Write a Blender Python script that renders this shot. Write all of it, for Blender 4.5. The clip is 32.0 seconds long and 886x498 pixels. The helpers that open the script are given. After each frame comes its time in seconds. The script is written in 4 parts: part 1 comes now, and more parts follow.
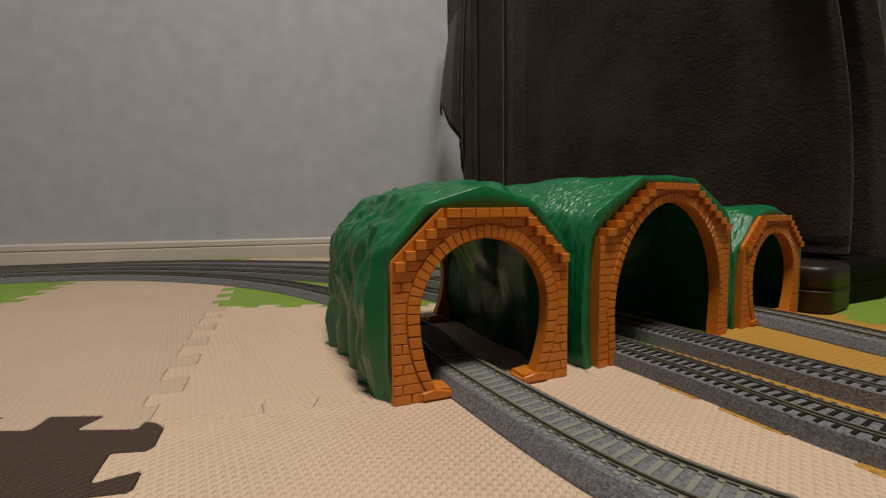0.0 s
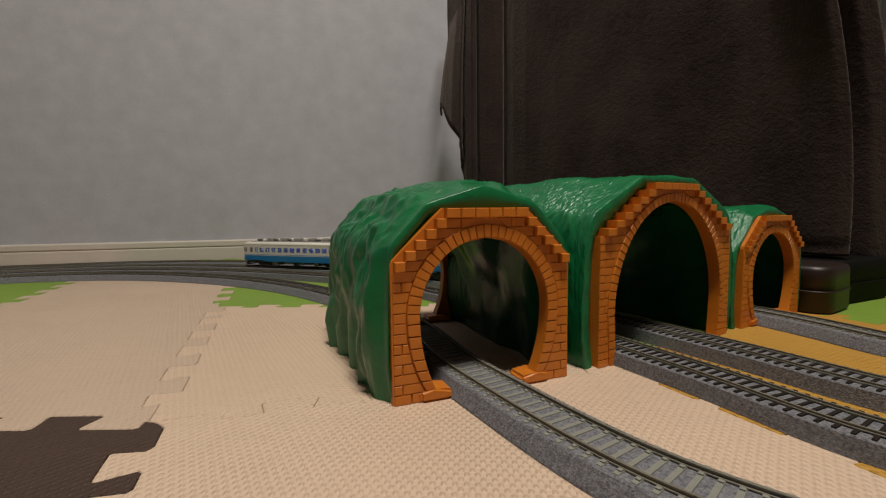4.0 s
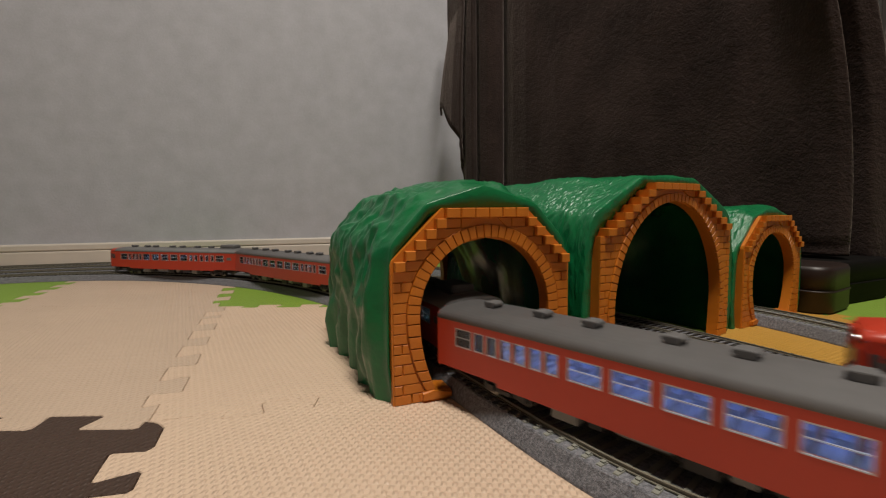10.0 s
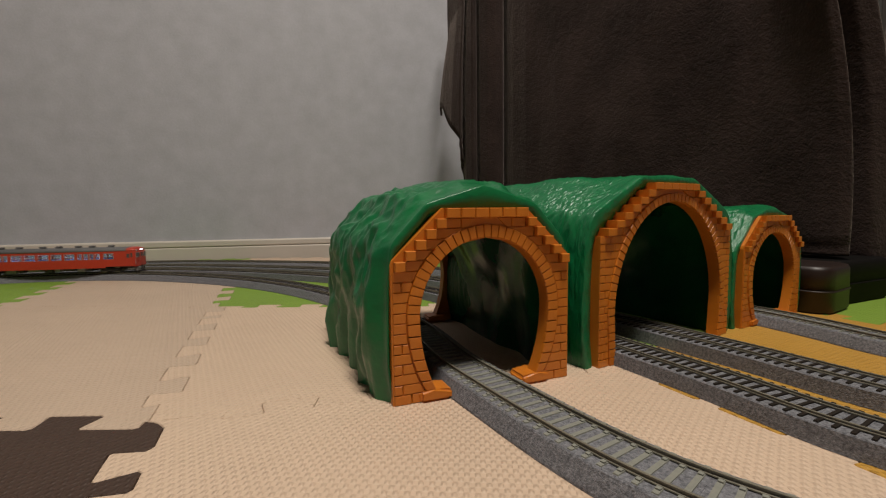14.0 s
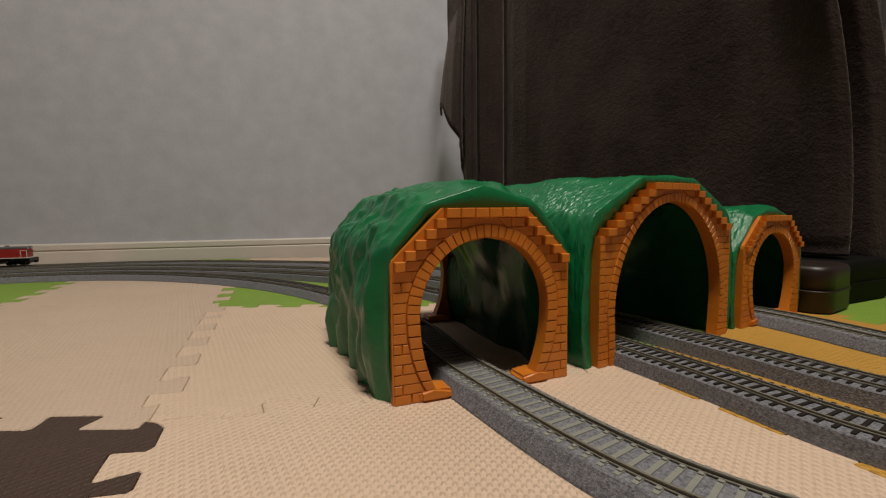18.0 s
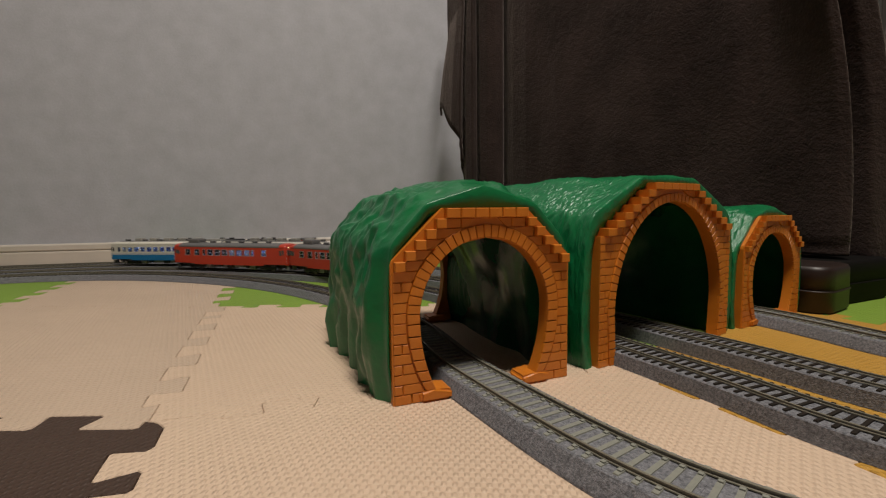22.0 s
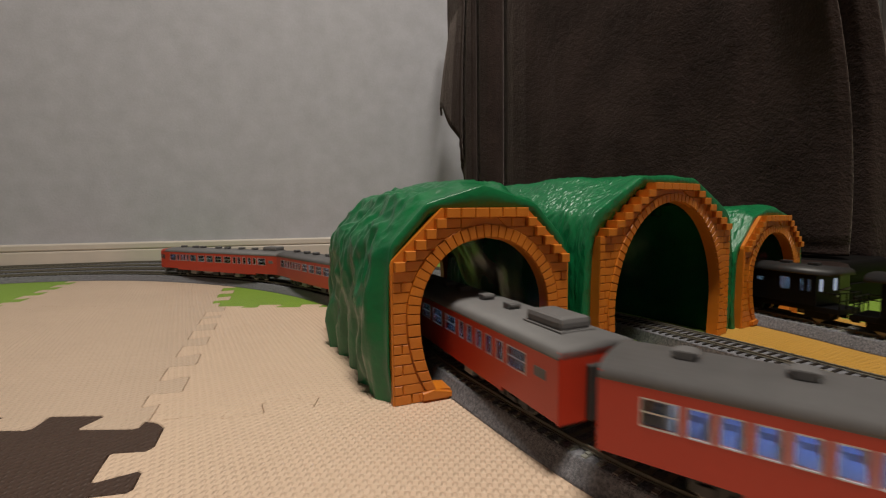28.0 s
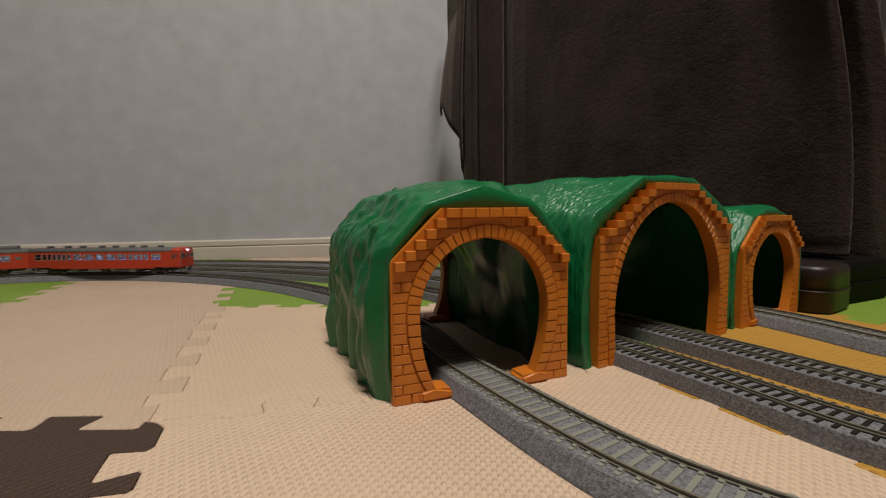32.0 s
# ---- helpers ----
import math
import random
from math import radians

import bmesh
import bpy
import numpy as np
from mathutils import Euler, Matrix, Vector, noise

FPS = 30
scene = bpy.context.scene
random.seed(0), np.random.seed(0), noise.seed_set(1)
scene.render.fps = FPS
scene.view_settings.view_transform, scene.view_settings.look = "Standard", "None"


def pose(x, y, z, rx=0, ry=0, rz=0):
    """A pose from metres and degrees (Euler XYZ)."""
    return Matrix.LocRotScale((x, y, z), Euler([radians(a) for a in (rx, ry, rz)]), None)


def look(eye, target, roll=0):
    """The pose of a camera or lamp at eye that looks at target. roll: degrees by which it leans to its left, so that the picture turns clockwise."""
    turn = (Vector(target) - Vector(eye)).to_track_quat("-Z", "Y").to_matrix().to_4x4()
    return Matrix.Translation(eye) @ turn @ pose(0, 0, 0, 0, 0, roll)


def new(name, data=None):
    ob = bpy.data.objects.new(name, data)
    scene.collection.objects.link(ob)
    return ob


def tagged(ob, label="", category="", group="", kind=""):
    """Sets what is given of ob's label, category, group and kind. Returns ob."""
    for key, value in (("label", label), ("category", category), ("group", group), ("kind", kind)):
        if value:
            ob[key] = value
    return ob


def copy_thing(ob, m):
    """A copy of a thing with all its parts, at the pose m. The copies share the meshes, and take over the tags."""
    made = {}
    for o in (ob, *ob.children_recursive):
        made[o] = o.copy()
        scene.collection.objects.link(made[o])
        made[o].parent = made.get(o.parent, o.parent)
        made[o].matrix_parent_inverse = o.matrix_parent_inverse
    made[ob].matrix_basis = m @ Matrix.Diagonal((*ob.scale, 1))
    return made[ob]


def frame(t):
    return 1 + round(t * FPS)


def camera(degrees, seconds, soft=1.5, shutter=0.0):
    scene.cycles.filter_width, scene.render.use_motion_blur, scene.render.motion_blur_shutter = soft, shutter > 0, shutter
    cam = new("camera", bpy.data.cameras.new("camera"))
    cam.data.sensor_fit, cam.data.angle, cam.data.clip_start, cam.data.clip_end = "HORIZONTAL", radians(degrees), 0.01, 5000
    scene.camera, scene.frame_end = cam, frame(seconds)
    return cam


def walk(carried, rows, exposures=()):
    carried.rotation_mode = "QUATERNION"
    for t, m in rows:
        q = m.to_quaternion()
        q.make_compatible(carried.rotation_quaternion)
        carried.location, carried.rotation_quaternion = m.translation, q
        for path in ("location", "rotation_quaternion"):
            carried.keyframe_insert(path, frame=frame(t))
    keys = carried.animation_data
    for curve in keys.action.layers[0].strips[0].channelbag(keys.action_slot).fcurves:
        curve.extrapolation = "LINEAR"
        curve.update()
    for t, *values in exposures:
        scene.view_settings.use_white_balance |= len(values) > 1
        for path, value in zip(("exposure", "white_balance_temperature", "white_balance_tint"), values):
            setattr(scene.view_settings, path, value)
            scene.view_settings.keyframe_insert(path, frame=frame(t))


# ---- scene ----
from collections import defaultdict

MM = 0.001
# ---- camera: stands still a hand above the floor ----
cam = camera(90.3, 32.0, soft=1.2, shutter=0.3)
EYE = Vector((0, 0, 0.104))
STAND = look(EYE, EYE + Vector((0, 780, -63)), -0.7)
walk(cam, [(0.0, STAND), (32.0, STAND)], [(0.0, -0.04), (5.8, 0.0), (6.8, 0.1), (10.4, 0.08), (11.2, 0.03), (18.0, 0.0), (23.0, 0.02), (24.6, 0.05), (25.2, 0.1), (29.0, 0.08), (30.0, 0.03), (32.0, 0.03)])

# ---- light: one warm ceiling lamp in a closed room ----
world = bpy.data.worlds.new("room_air")
scene.world = world
world.use_nodes = True
world.node_tree.nodes["Background"].inputs[0].default_value = (0.9, 0.95, 1.0, 1)
world.node_tree.nodes["Background"].inputs[1].default_value = 0.02


def ceiling_lamp(x, y, z, size, watts, colour):
    data = bpy.data.lights.new("ceiling_lamp_light", "AREA")
    data.shape, data.size, data.energy, data.color = "DISK", size, watts, colour
    ob = new("ceiling_lamp_light", data)
    ob.matrix_world = look((x, y, z), (x, y, 0))
    return tagged(ob, kind="structure")


ceiling_lamp(0.2, -0.26, 2.28, 0.5, 54, (1.0, 0.93, 0.83))


# ---- materials ----
def material(name, colour, rough=0.6, metal=0.0, second=None, scale=60.0, bump=0.0, bump_scale=400.0, amount=0.5, coat=0.0, sheen=0.0, grain=None):
    """A principled material: two colours mixed by noise at two scales, roughness that varies, fine relief."""
    m = bpy.data.materials.new(name)
    m.use_nodes = True
    nt = m.node_tree
    p = nt.nodes["Principled BSDF"]
    p.inputs["Roughness"].default_value = rough
    p.inputs["Metallic"].default_value = metal
    p.inputs["Coat Weight"].default_value = coat
    p.inputs["Sheen Weight"].default_value = sheen
    c2 = second or tuple(v * 0.82 for v in colour)
    tc = nt.nodes.new("ShaderNodeTexCoord")
    n1 = nt.nodes.new("ShaderNodeTexNoise")
    n1.inputs["Scale"].default_value, n1.inputs["Detail"].default_value = scale, 6
    nt.links.new(tc.outputs["Object"], n1.inputs["Vector"])
    n2 = nt.nodes.new("ShaderNodeTexNoise")
    n2.inputs["Scale"].default_value, n2.inputs["Detail"].default_value = scale * 9, 3
    nt.links.new(tc.outputs["Object"], n2.inputs["Vector"])
    add = nt.nodes.new("ShaderNodeMath")
    add.operation = "MULTIPLY_ADD"
    add.inputs[1].default_value, add.inputs[2].default_value = 0.35, 0.0
    nt.links.new(n2.outputs["Fac"], add.inputs[0])
    both = nt.nodes.new("ShaderNodeMath")
    both.operation = "ADD"
    nt.links.new(n1.outputs["Fac"], both.inputs[0])
    nt.links.new(add.outputs[0], both.inputs[1])
    ramp = nt.nodes.new("ShaderNodeMapRange")
    ramp.inputs["From Min"].default_value, ramp.inputs["From Max"].default_value = 0.45, 0.95
    ramp.inputs["To Min"].default_value, ramp.inputs["To Max"].default_value = 0.0, amount * 2
    nt.links.new(both.outputs[0], ramp.inputs["Value"])
    mix = nt.nodes.new("ShaderNodeMix")
    mix.data_type = "RGBA"
    mix.inputs[6].default_value, mix.inputs[7].default_value = (*colour, 1), (*c2, 1)
    nt.links.new(ramp.outputs[0], mix.inputs[0])
    nt.links.new(mix.outputs[2], p.inputs["Base Color"])
    if bump:
        n3 = nt.nodes.new("ShaderNodeTexNoise")
        n3.inputs["Scale"].default_value, n3.inputs["Detail"].default_value = bump_scale, 5
        if grain:
            mp = nt.nodes.new("ShaderNodeMapping")
            mp.inputs["Scale"].default_value = grain
            nt.links.new(tc.outputs["Object"], mp.inputs["Vector"])
            nt.links.new(mp.outputs[0], n3.inputs["Vector"])
        else:
            nt.links.new(tc.outputs["Object"], n3.inputs["Vector"])
        b = nt.nodes.new("ShaderNodeBump")
        b.inputs["Strength"].default_value, b.inputs["Distance"].default_value = 1.0, bump
        nt.links.new(n3.outputs["Fac"], b.inputs["Height"])
        nt.links.new(b.outputs["Normal"], p.inputs["Normal"])
    return m


def foam_material(name, colour, second, turn=4, relief=0.0018):
    """Closed-cell foam with a pressed weave: staggered cushions about 3 mm long, worn unevenly."""
    m = material(name, colour, 0.6, 0, second, 9.0, 0, amount=0.45)
    nt = m.node_tree
    tc = nt.nodes.new("ShaderNodeTexCoord")
    mp = nt.nodes.new("ShaderNodeMapping")
    mp.inputs["Rotation"].default_value = (0, 0, radians(turn))
    nt.links.new(tc.outputs["Object"], mp.inputs["Vector"])
    sp = nt.nodes.new("ShaderNodeSeparateXYZ")
    nt.links.new(mp.outputs[0], sp.inputs[0])

    def calc(op, a, b):
        n = nt.nodes.new("ShaderNodeMath")
        n.operation = op
        for i, v in enumerate((a, b)):
            if v is None:
                continue
            if isinstance(v, (int, float)):
                n.inputs[i].default_value = v
            else:
                nt.links.new(v, n.inputs[i])
        return n.outputs[0]
    u = calc("SINE", calc("MULTIPLY", sp.outputs[0], 2 * math.pi / 0.0044), None)
    v = calc("SINE", calc("MULTIPLY", sp.outputs[1], 2 * math.pi / 0.0064), None)
    weave = calc("MAXIMUM", calc("MULTIPLY", u, v), -0.12)
    n = nt.nodes.new("ShaderNodeTexNoise")
    n.inputs["Scale"].default_value, n.inputs["Detail"].default_value = 150.0, 4
    nt.links.new(tc.outputs["Object"], n.inputs["Vector"])
    worn = nt.nodes.new("ShaderNodeTexNoise")
    worn.inputs["Scale"].default_value = 7.0
    nt.links.new(tc.outputs["Object"], worn.inputs["Vector"])
    height = calc("ADD", calc("MULTIPLY", weave, calc("ADD", calc("MULTIPLY", worn.outputs["Fac"], 0.5), 0.1)), calc("MULTIPLY", n.outputs["Fac"], 0.5))
    b = nt.nodes.new("ShaderNodeBump")
    b.inputs["Strength"].default_value, b.inputs["Distance"].default_value = 1.0, relief
    nt.links.new(height, b.inputs["Height"])
    nt.links.new(b.outputs["Normal"], nt.nodes["Principled BSDF"].inputs["Normal"])
    return m


def fleece_material(name, colour, second):
    """Deep-piled fleece: brushed patches, clumps of pile and a velvet bloom at grazing edges."""
    m = material(name, colour, 0.95, 0, second, 11.0, 0, amount=0.55, sheen=0.16)
    nt = m.node_tree
    p = nt.nodes["Principled BSDF"]
    p.inputs["Sheen Roughness"].default_value = 0.45
    p.inputs["Sheen Tint"].default_value = (1.0, 0.84, 0.76, 1)
    p.inputs["Specular IOR Level"].default_value = 0.1
    tc = nt.nodes.new("ShaderNodeTexCoord")
    last = None
    for scale, distance, stretch in ((45.0, 0.0012, 0.9), (170.0, 0.0011, 1.0), (420.0, 0.001, 1.0)):
        mp = nt.nodes.new("ShaderNodeMapping")
        mp.inputs["Scale"].default_value = (1.0, 1.0, stretch)
        nt.links.new(tc.outputs["Object"], mp.inputs["Vector"])
        n = nt.nodes.new("ShaderNodeTexNoise")
        n.inputs["Scale"].default_value, n.inputs["Detail"].default_value = scale, 3
        nt.links.new(mp.outputs[0], n.inputs["Vector"])
        b = nt.nodes.new("ShaderNodeBump")
        b.inputs["Strength"].default_value, b.inputs["Distance"].default_value = 1.0, distance
        nt.links.new(n.outputs["Fac"], b.inputs["Height"])
        if last:
            nt.links.new(last.outputs["Normal"], b.inputs["Normal"])
        last = b
    nt.links.new(last.outputs["Normal"], p.inputs["Normal"])
    return m


def glow(name, colour, strength):
    m = bpy.data.materials.new(name)
    m.use_nodes = True
    p = m.node_tree.nodes["Principled BSDF"]
    p.inputs["Base Color"].default_value = (*colour, 1)
    p.inputs["Emission Color"].default_value = (*colour, 1)
    p.inputs["Emission Strength"].default_value = strength
    return m


def glass(name, colour=(0.8, 0.87, 0.95)):
    m = bpy.data.materials.new(name)
    m.use_nodes = True
    nt = m.node_tree
    p = nt.nodes["Principled BSDF"]
    p.inputs["Base Color"].default_value = (*colour, 1)
    p.inputs["Roughness"].default_value = 0.04
    tr = nt.nodes.new("ShaderNodeBsdfTransparent")
    tr.inputs[0].default_value = (*colour, 1)
    gl = nt.nodes.new("ShaderNodeBsdfGlossy")
    gl.inputs["Roughness"].default_value = 0.05
    fr = nt.nodes.new("ShaderNodeFresnel")
    fr.inputs[0].default_value = 1.45
    mx = nt.nodes.new("ShaderNodeMixShader")
    nt.links.new(fr.outputs[0], mx.inputs[0])
    tl = nt.nodes.new("ShaderNodeBsdfTranslucent")
    tl.inputs[0].default_value = (0.62, 0.77, 1.0, 1)
    haze = nt.nodes.new("ShaderNodeMixShader")
    haze.inputs[0].default_value = 0.07
    nt.links.new(tr.outputs[0], haze.inputs[1])
    nt.links.new(tl.outputs[0], haze.inputs[2])
    nt.links.new(haze.outputs[0], mx.inputs[1])
    nt.links.new(gl.outputs[0], mx.inputs[2])
    nt.links.new(mx.outputs[0], nt.nodes["Material Output"].inputs["Surface"])
    return m


FOAM_CREAM = foam_material("foam_cream", (0.6, 0.445, 0.325), (0.54, 0.4, 0.29))
FOAM_GREYISH = foam_material("foam_cream_greyish", (0.525, 0.395, 0.295), (0.46, 0.345, 0.255))
FOAM_BROWN = foam_material("foam_brown", (0.046, 0.0235, 0.0145), (0.053, 0.028, 0.0175))
FOAM_GREEN = foam_material("foam_green", (0.2, 0.33, 0.032), (0.18, 0.295, 0.03), -30, 0.0028)
FOAM_TAN = foam_material("foam_tan", (0.48, 0.255, 0.036), (0.43, 0.225, 0.03), -30, 0.0028)
BALLAST = material("ballast_grey", (0.235, 0.235, 0.255), 0.9, 0, (0.05, 0.05, 0.058), 700, 0.0007, 1300, 0.5)
SLEEPER_DARK = material("sleeper_brown", (0.013, 0.010, 0.008), 0.9, 0, (0.022, 0.016, 0.012), 200)
SLEEPER_DARK.node_tree.nodes["Principled BSDF"].inputs["Specular IOR Level"].default_value = 0.2
SLEEPER_GREY = material("sleeper_concrete", (0.235, 0.235, 0.2), 0.7, 0, (0.18, 0.18, 0.155), 200)
RAIL = material("rail_nickel", (0.19, 0.172, 0.128), 0.5, 0.05, (0.14, 0.126, 0.095), 120)
BRICK = material("brick_orange_plastic", (0.56, 0.175, 0.013), 0.4, 0, (0.5, 0.145, 0.011), 70, 0.00012, 900, 0.5)
HILL = material("hill_green_plastic", (0.006, 0.15, 0.045), 0.3, 0, (0.004, 0.10, 0.035), 45, 0.0006, 190, 0.5)
# the hill's own plastic, darkened to stand for the shade inside the tunnels
HILL_SHADED = material("hill_inside_shaded_plastic", (0.004, 0.08, 0.03), 0.24, 0, (0.003, 0.05, 0.021), 45, 0.0008, 60, 0.5)
HILL_BARK = material("hill_green_bark_plastic", (0.006, 0.165, 0.052), 0.32, 0, (0.004, 0.115, 0.04), 60, 0.0023, 300, 0.5, grain=(0.3, 1.0, 0.3))
FLEECE = fleece_material("fleece_charcoal", (0.037, 0.0245, 0.022), (0.0165, 0.0105, 0.0095))
WALL_PAPER = material("wallpaper_grey", (0.455, 0.455, 0.495), 0.75, 0, (0.385, 0.385, 0.415), 22, 0.0003, 210, 0.55)
SKIRTING = material("skirting_cream", (0.6, 0.545, 0.48), 0.45, 0, (0.55, 0.5, 0.44), 8)
CEILING_WHITE = material("ceiling_white", (0.75, 0.75, 0.73), 0.8)
FLOOR_WOOD = material("floor_wood", (0.26, 0.15, 0.08), 0.5, 0, (0.2, 0.11, 0.06), 12)
# near-black instead of brown: the deep shade beside the first tub, as colour
BOX_SHADED = material("box_shaded_plastic", (0.0028, 0.002, 0.0018), 0.7)
BOX_SHADED.node_tree.nodes["Principled BSDF"].inputs["Specular IOR Level"].default_value = 0.15
BOX_BROWN = material("box_brown_plastic", (0.016, 0.0075, 0.0055), 0.46, 0, (0.013, 0.0062, 0.0046), 20)
TRAIN_RED = material("train_vermilion", (0.47, 0.042, 0.019), 0.38, 0, (0.43, 0.037, 0.016), 30)
LOCO_RED = material("locomotive_dark_red", (0.3, 0.02, 0.018), 0.36, 0, (0.26, 0.017, 0.015), 30)
TRAIN_ROOF = material("train_roof_grey", (0.135, 0.13, 0.13), 0.6, 0, (0.11, 0.106, 0.106), 80)
TRAIN_UNDER = material("train_underframe_dark", (0.03, 0.029, 0.028), 0.6, 0, (0.045, 0.042, 0.04), 120)
TRAIN_SKIRT = material("train_skirt_grey", (0.26, 0.26, 0.25), 0.55, 0, (0.2, 0.2, 0.19), 120)
TRAIN_WHITE = material("train_ivory", (0.6, 0.57, 0.5), 0.36, 0, (0.55, 0.52, 0.45), 30)
TRAIN_BLUE = material("train_blue", (0.012, 0.16, 0.36), 0.36, 0, (0.01, 0.14, 0.32), 30)
TRAIN_TRIM = material("window_trim_silver", (0.55, 0.55, 0.55), 0.3, 0.6, (0.45, 0.45, 0.45), 200)
TRAIN_BLACK = material("train_black", (0.0028, 0.0028, 0.003), 0.5, 0, (0.004, 0.004, 0.004), 60)
TRAIN_BLACK.node_tree.nodes["Principled BSDF"].inputs["Specular IOR Level"].default_value = 0.12
SEAT_BLUE = material("seat_blue", (0.05, 0.12, 0.40), 0.6, 0, (0.04, 0.10, 0.33), 200)
CABIN_CREAM = material("cabin_lining_cream", (0.45, 0.45, 0.42), 0.6)
WHEEL_METAL = material("wheel_metal", (0.25, 0.23, 0.2), 0.35, 0.9, (0.15, 0.14, 0.12), 200)
GLASS = glass("window_glass")
CABIN_LIGHT = glow("cabin_light", (0.84, 0.9, 1.0), 3.9)
LIT_PANE = glow("lit_pane", (0.55, 0.66, 0.9), 0.35)
HEADLIGHT = glow("headlight_white", (0.86, 0.86, 1.0), 2.6)
AMBER = glow("amber_lamp", (1.0, 0.62, 0.3), 3.0)
LAMP_OFF = material("headlight_glass_unlit", (0.3, 0.3, 0.3), 0.15)
TAILLIGHT = glow("taillight_red", (1.0, 0.1, 0.12), 4.0)


# ---- mesh helpers ----
def part(name, bm, mat, parent=None, label="", smooth=None):
    """Links a bmesh as one mesh object under a thing or a part."""
    me = bpy.data.meshes.new(name)
    bm.to_mesh(me)
    bm.free()
    for m in mat if isinstance(mat, (list, tuple)) else [mat]:
        me.materials.append(m)
    if smooth is not None:
        me.polygons.foreach_set("use_smooth", [smooth] * len(me.polygons))
    ob = new(name, me)
    ob.parent = parent
    if label:
        ob["label"] = label
    return ob


def shared(name, me, parent, m=None):
    ob = new(name, me)
    ob.parent = parent
    if m is not None:
        ob.matrix_basis = m
    return ob


def thing(name, label, category, m=None, group="", kind=""):
    ob = new(name)
    ob.empty_display_size = 0.01
    if m is not None:
        ob.matrix_world = m
    return tagged(ob, label, category, group, kind)


def box(bm, x0, x1, y0, y1, z0, z1, bevel=0.0, mi=0):
    """A box in mm added to bm, with bevelled edges."""
    made = bmesh.ops.create_cube(bm, size=1.0, matrix=Matrix.Translation(((x0 + x1) / 2 * MM, (y0 + y1) / 2 * MM, (z0 + z1) / 2 * MM))
                                 @ Matrix.Diagonal(((x1 - x0) * MM, (y1 - y0) * MM, (z1 - z0) * MM, 1)))
    vs = made["verts"]
    fs = {f for v in vs for f in v.link_faces}
    for f in fs:
        f.material_index = mi
    if bevel:
        es = {e for v in vs for e in v.link_edges}
        out = bmesh.ops.bevel(bm, geom=list(es), offset=bevel * MM, segments=2, profile=0.6, affect="EDGES", clamp_overlap=True)
        for f in out["faces"]:
            f.material_index = mi
    return bm


def boxes(*rows):
    bm = bmesh.new()
    for r in rows:
        box(bm, *r)
    return bm


def loft(bm, rings, close=True, caps=True, mi=0):
    """Skins rings of points, in mm."""
    vv = [[bm.verts.new((p[0] * MM, p[1] * MM, p[2] * MM)) for p in r] for r in rings]
    n = len(vv[0])
    for a, b in zip(vv, vv[1:]):
        for i in range(n if close else n - 1):
            j = (i + 1) % n
            f = bm.faces.new((a[i], a[j], b[j], b[i]))
            f.material_index = mi
    if caps and close:
        bm.faces.new(list(reversed(vv[0]))).material_index = mi
        bm.faces.new(vv[-1]).material_index = mi
    return vv


def rod(bm, a, b, r, n=8, mi=0):
    a, b = Vector(a), Vector(b)
    d = (b - a).normalized()
    u = d.orthogonal().normalized()
    w = d.cross(u)
    ring = lambda c: [tuple(c + (u * math.cos(2 * math.pi * i / n) + w * math.sin(2 * math.pi * i / n)) * r) for i in range(n)]
    loft(bm, [[tuple(v / MM for v in p) for p in ring(c)] for c in (a, b)], mi=mi)
    return bm



def closed_line(pts, step=2.0):
    """A smooth closed line through the points, in steps of about 2 mm: places and running length."""
    p = np.array(pts, float)
    n = len(p)
    d = np.linalg.norm(np.roll(p, -1, 0) - p, axis=1) ** 0.75
    a = np.zeros((n, n))
    b = np.zeros((n, 2))
    for i in range(n):
        h0, h1 = d[i - 1], d[i]
        a[i, i - 1] += h1
        a[i, i] += 2 * (h0 + h1)
        a[i, (i + 1) % n] += h0
        b[i] = 3 * (h1 * (p[i] - p[i - 1]) / h0 + h0 * (p[(i + 1) % n] - p[i]) / h1)
    m = np.linalg.solve(a, b)
    out = []
    for i in range(n):
        j, h = (i + 1) % n, d[i]
        k = max(4, int(np.linalg.norm(p[j] - p[i]) / step))
        u = (np.arange(k) / k)[:, None]
        out.append((2 * u**3 - 3 * u**2 + 1) * p[i] + (u**3 - 2 * u**2 + u) * h * m[i]
                   + (3 * u**2 - 2 * u**3) * p[j] + (u**3 - u**2) * h * m[j])
    q = np.vstack(out)
    run = np.concatenate([[0], np.cumsum(np.linalg.norm(np.diff(np.vstack([q, q[:1]]), axis=0), axis=1))])
    return np.vstack([q, q[:1]]), run


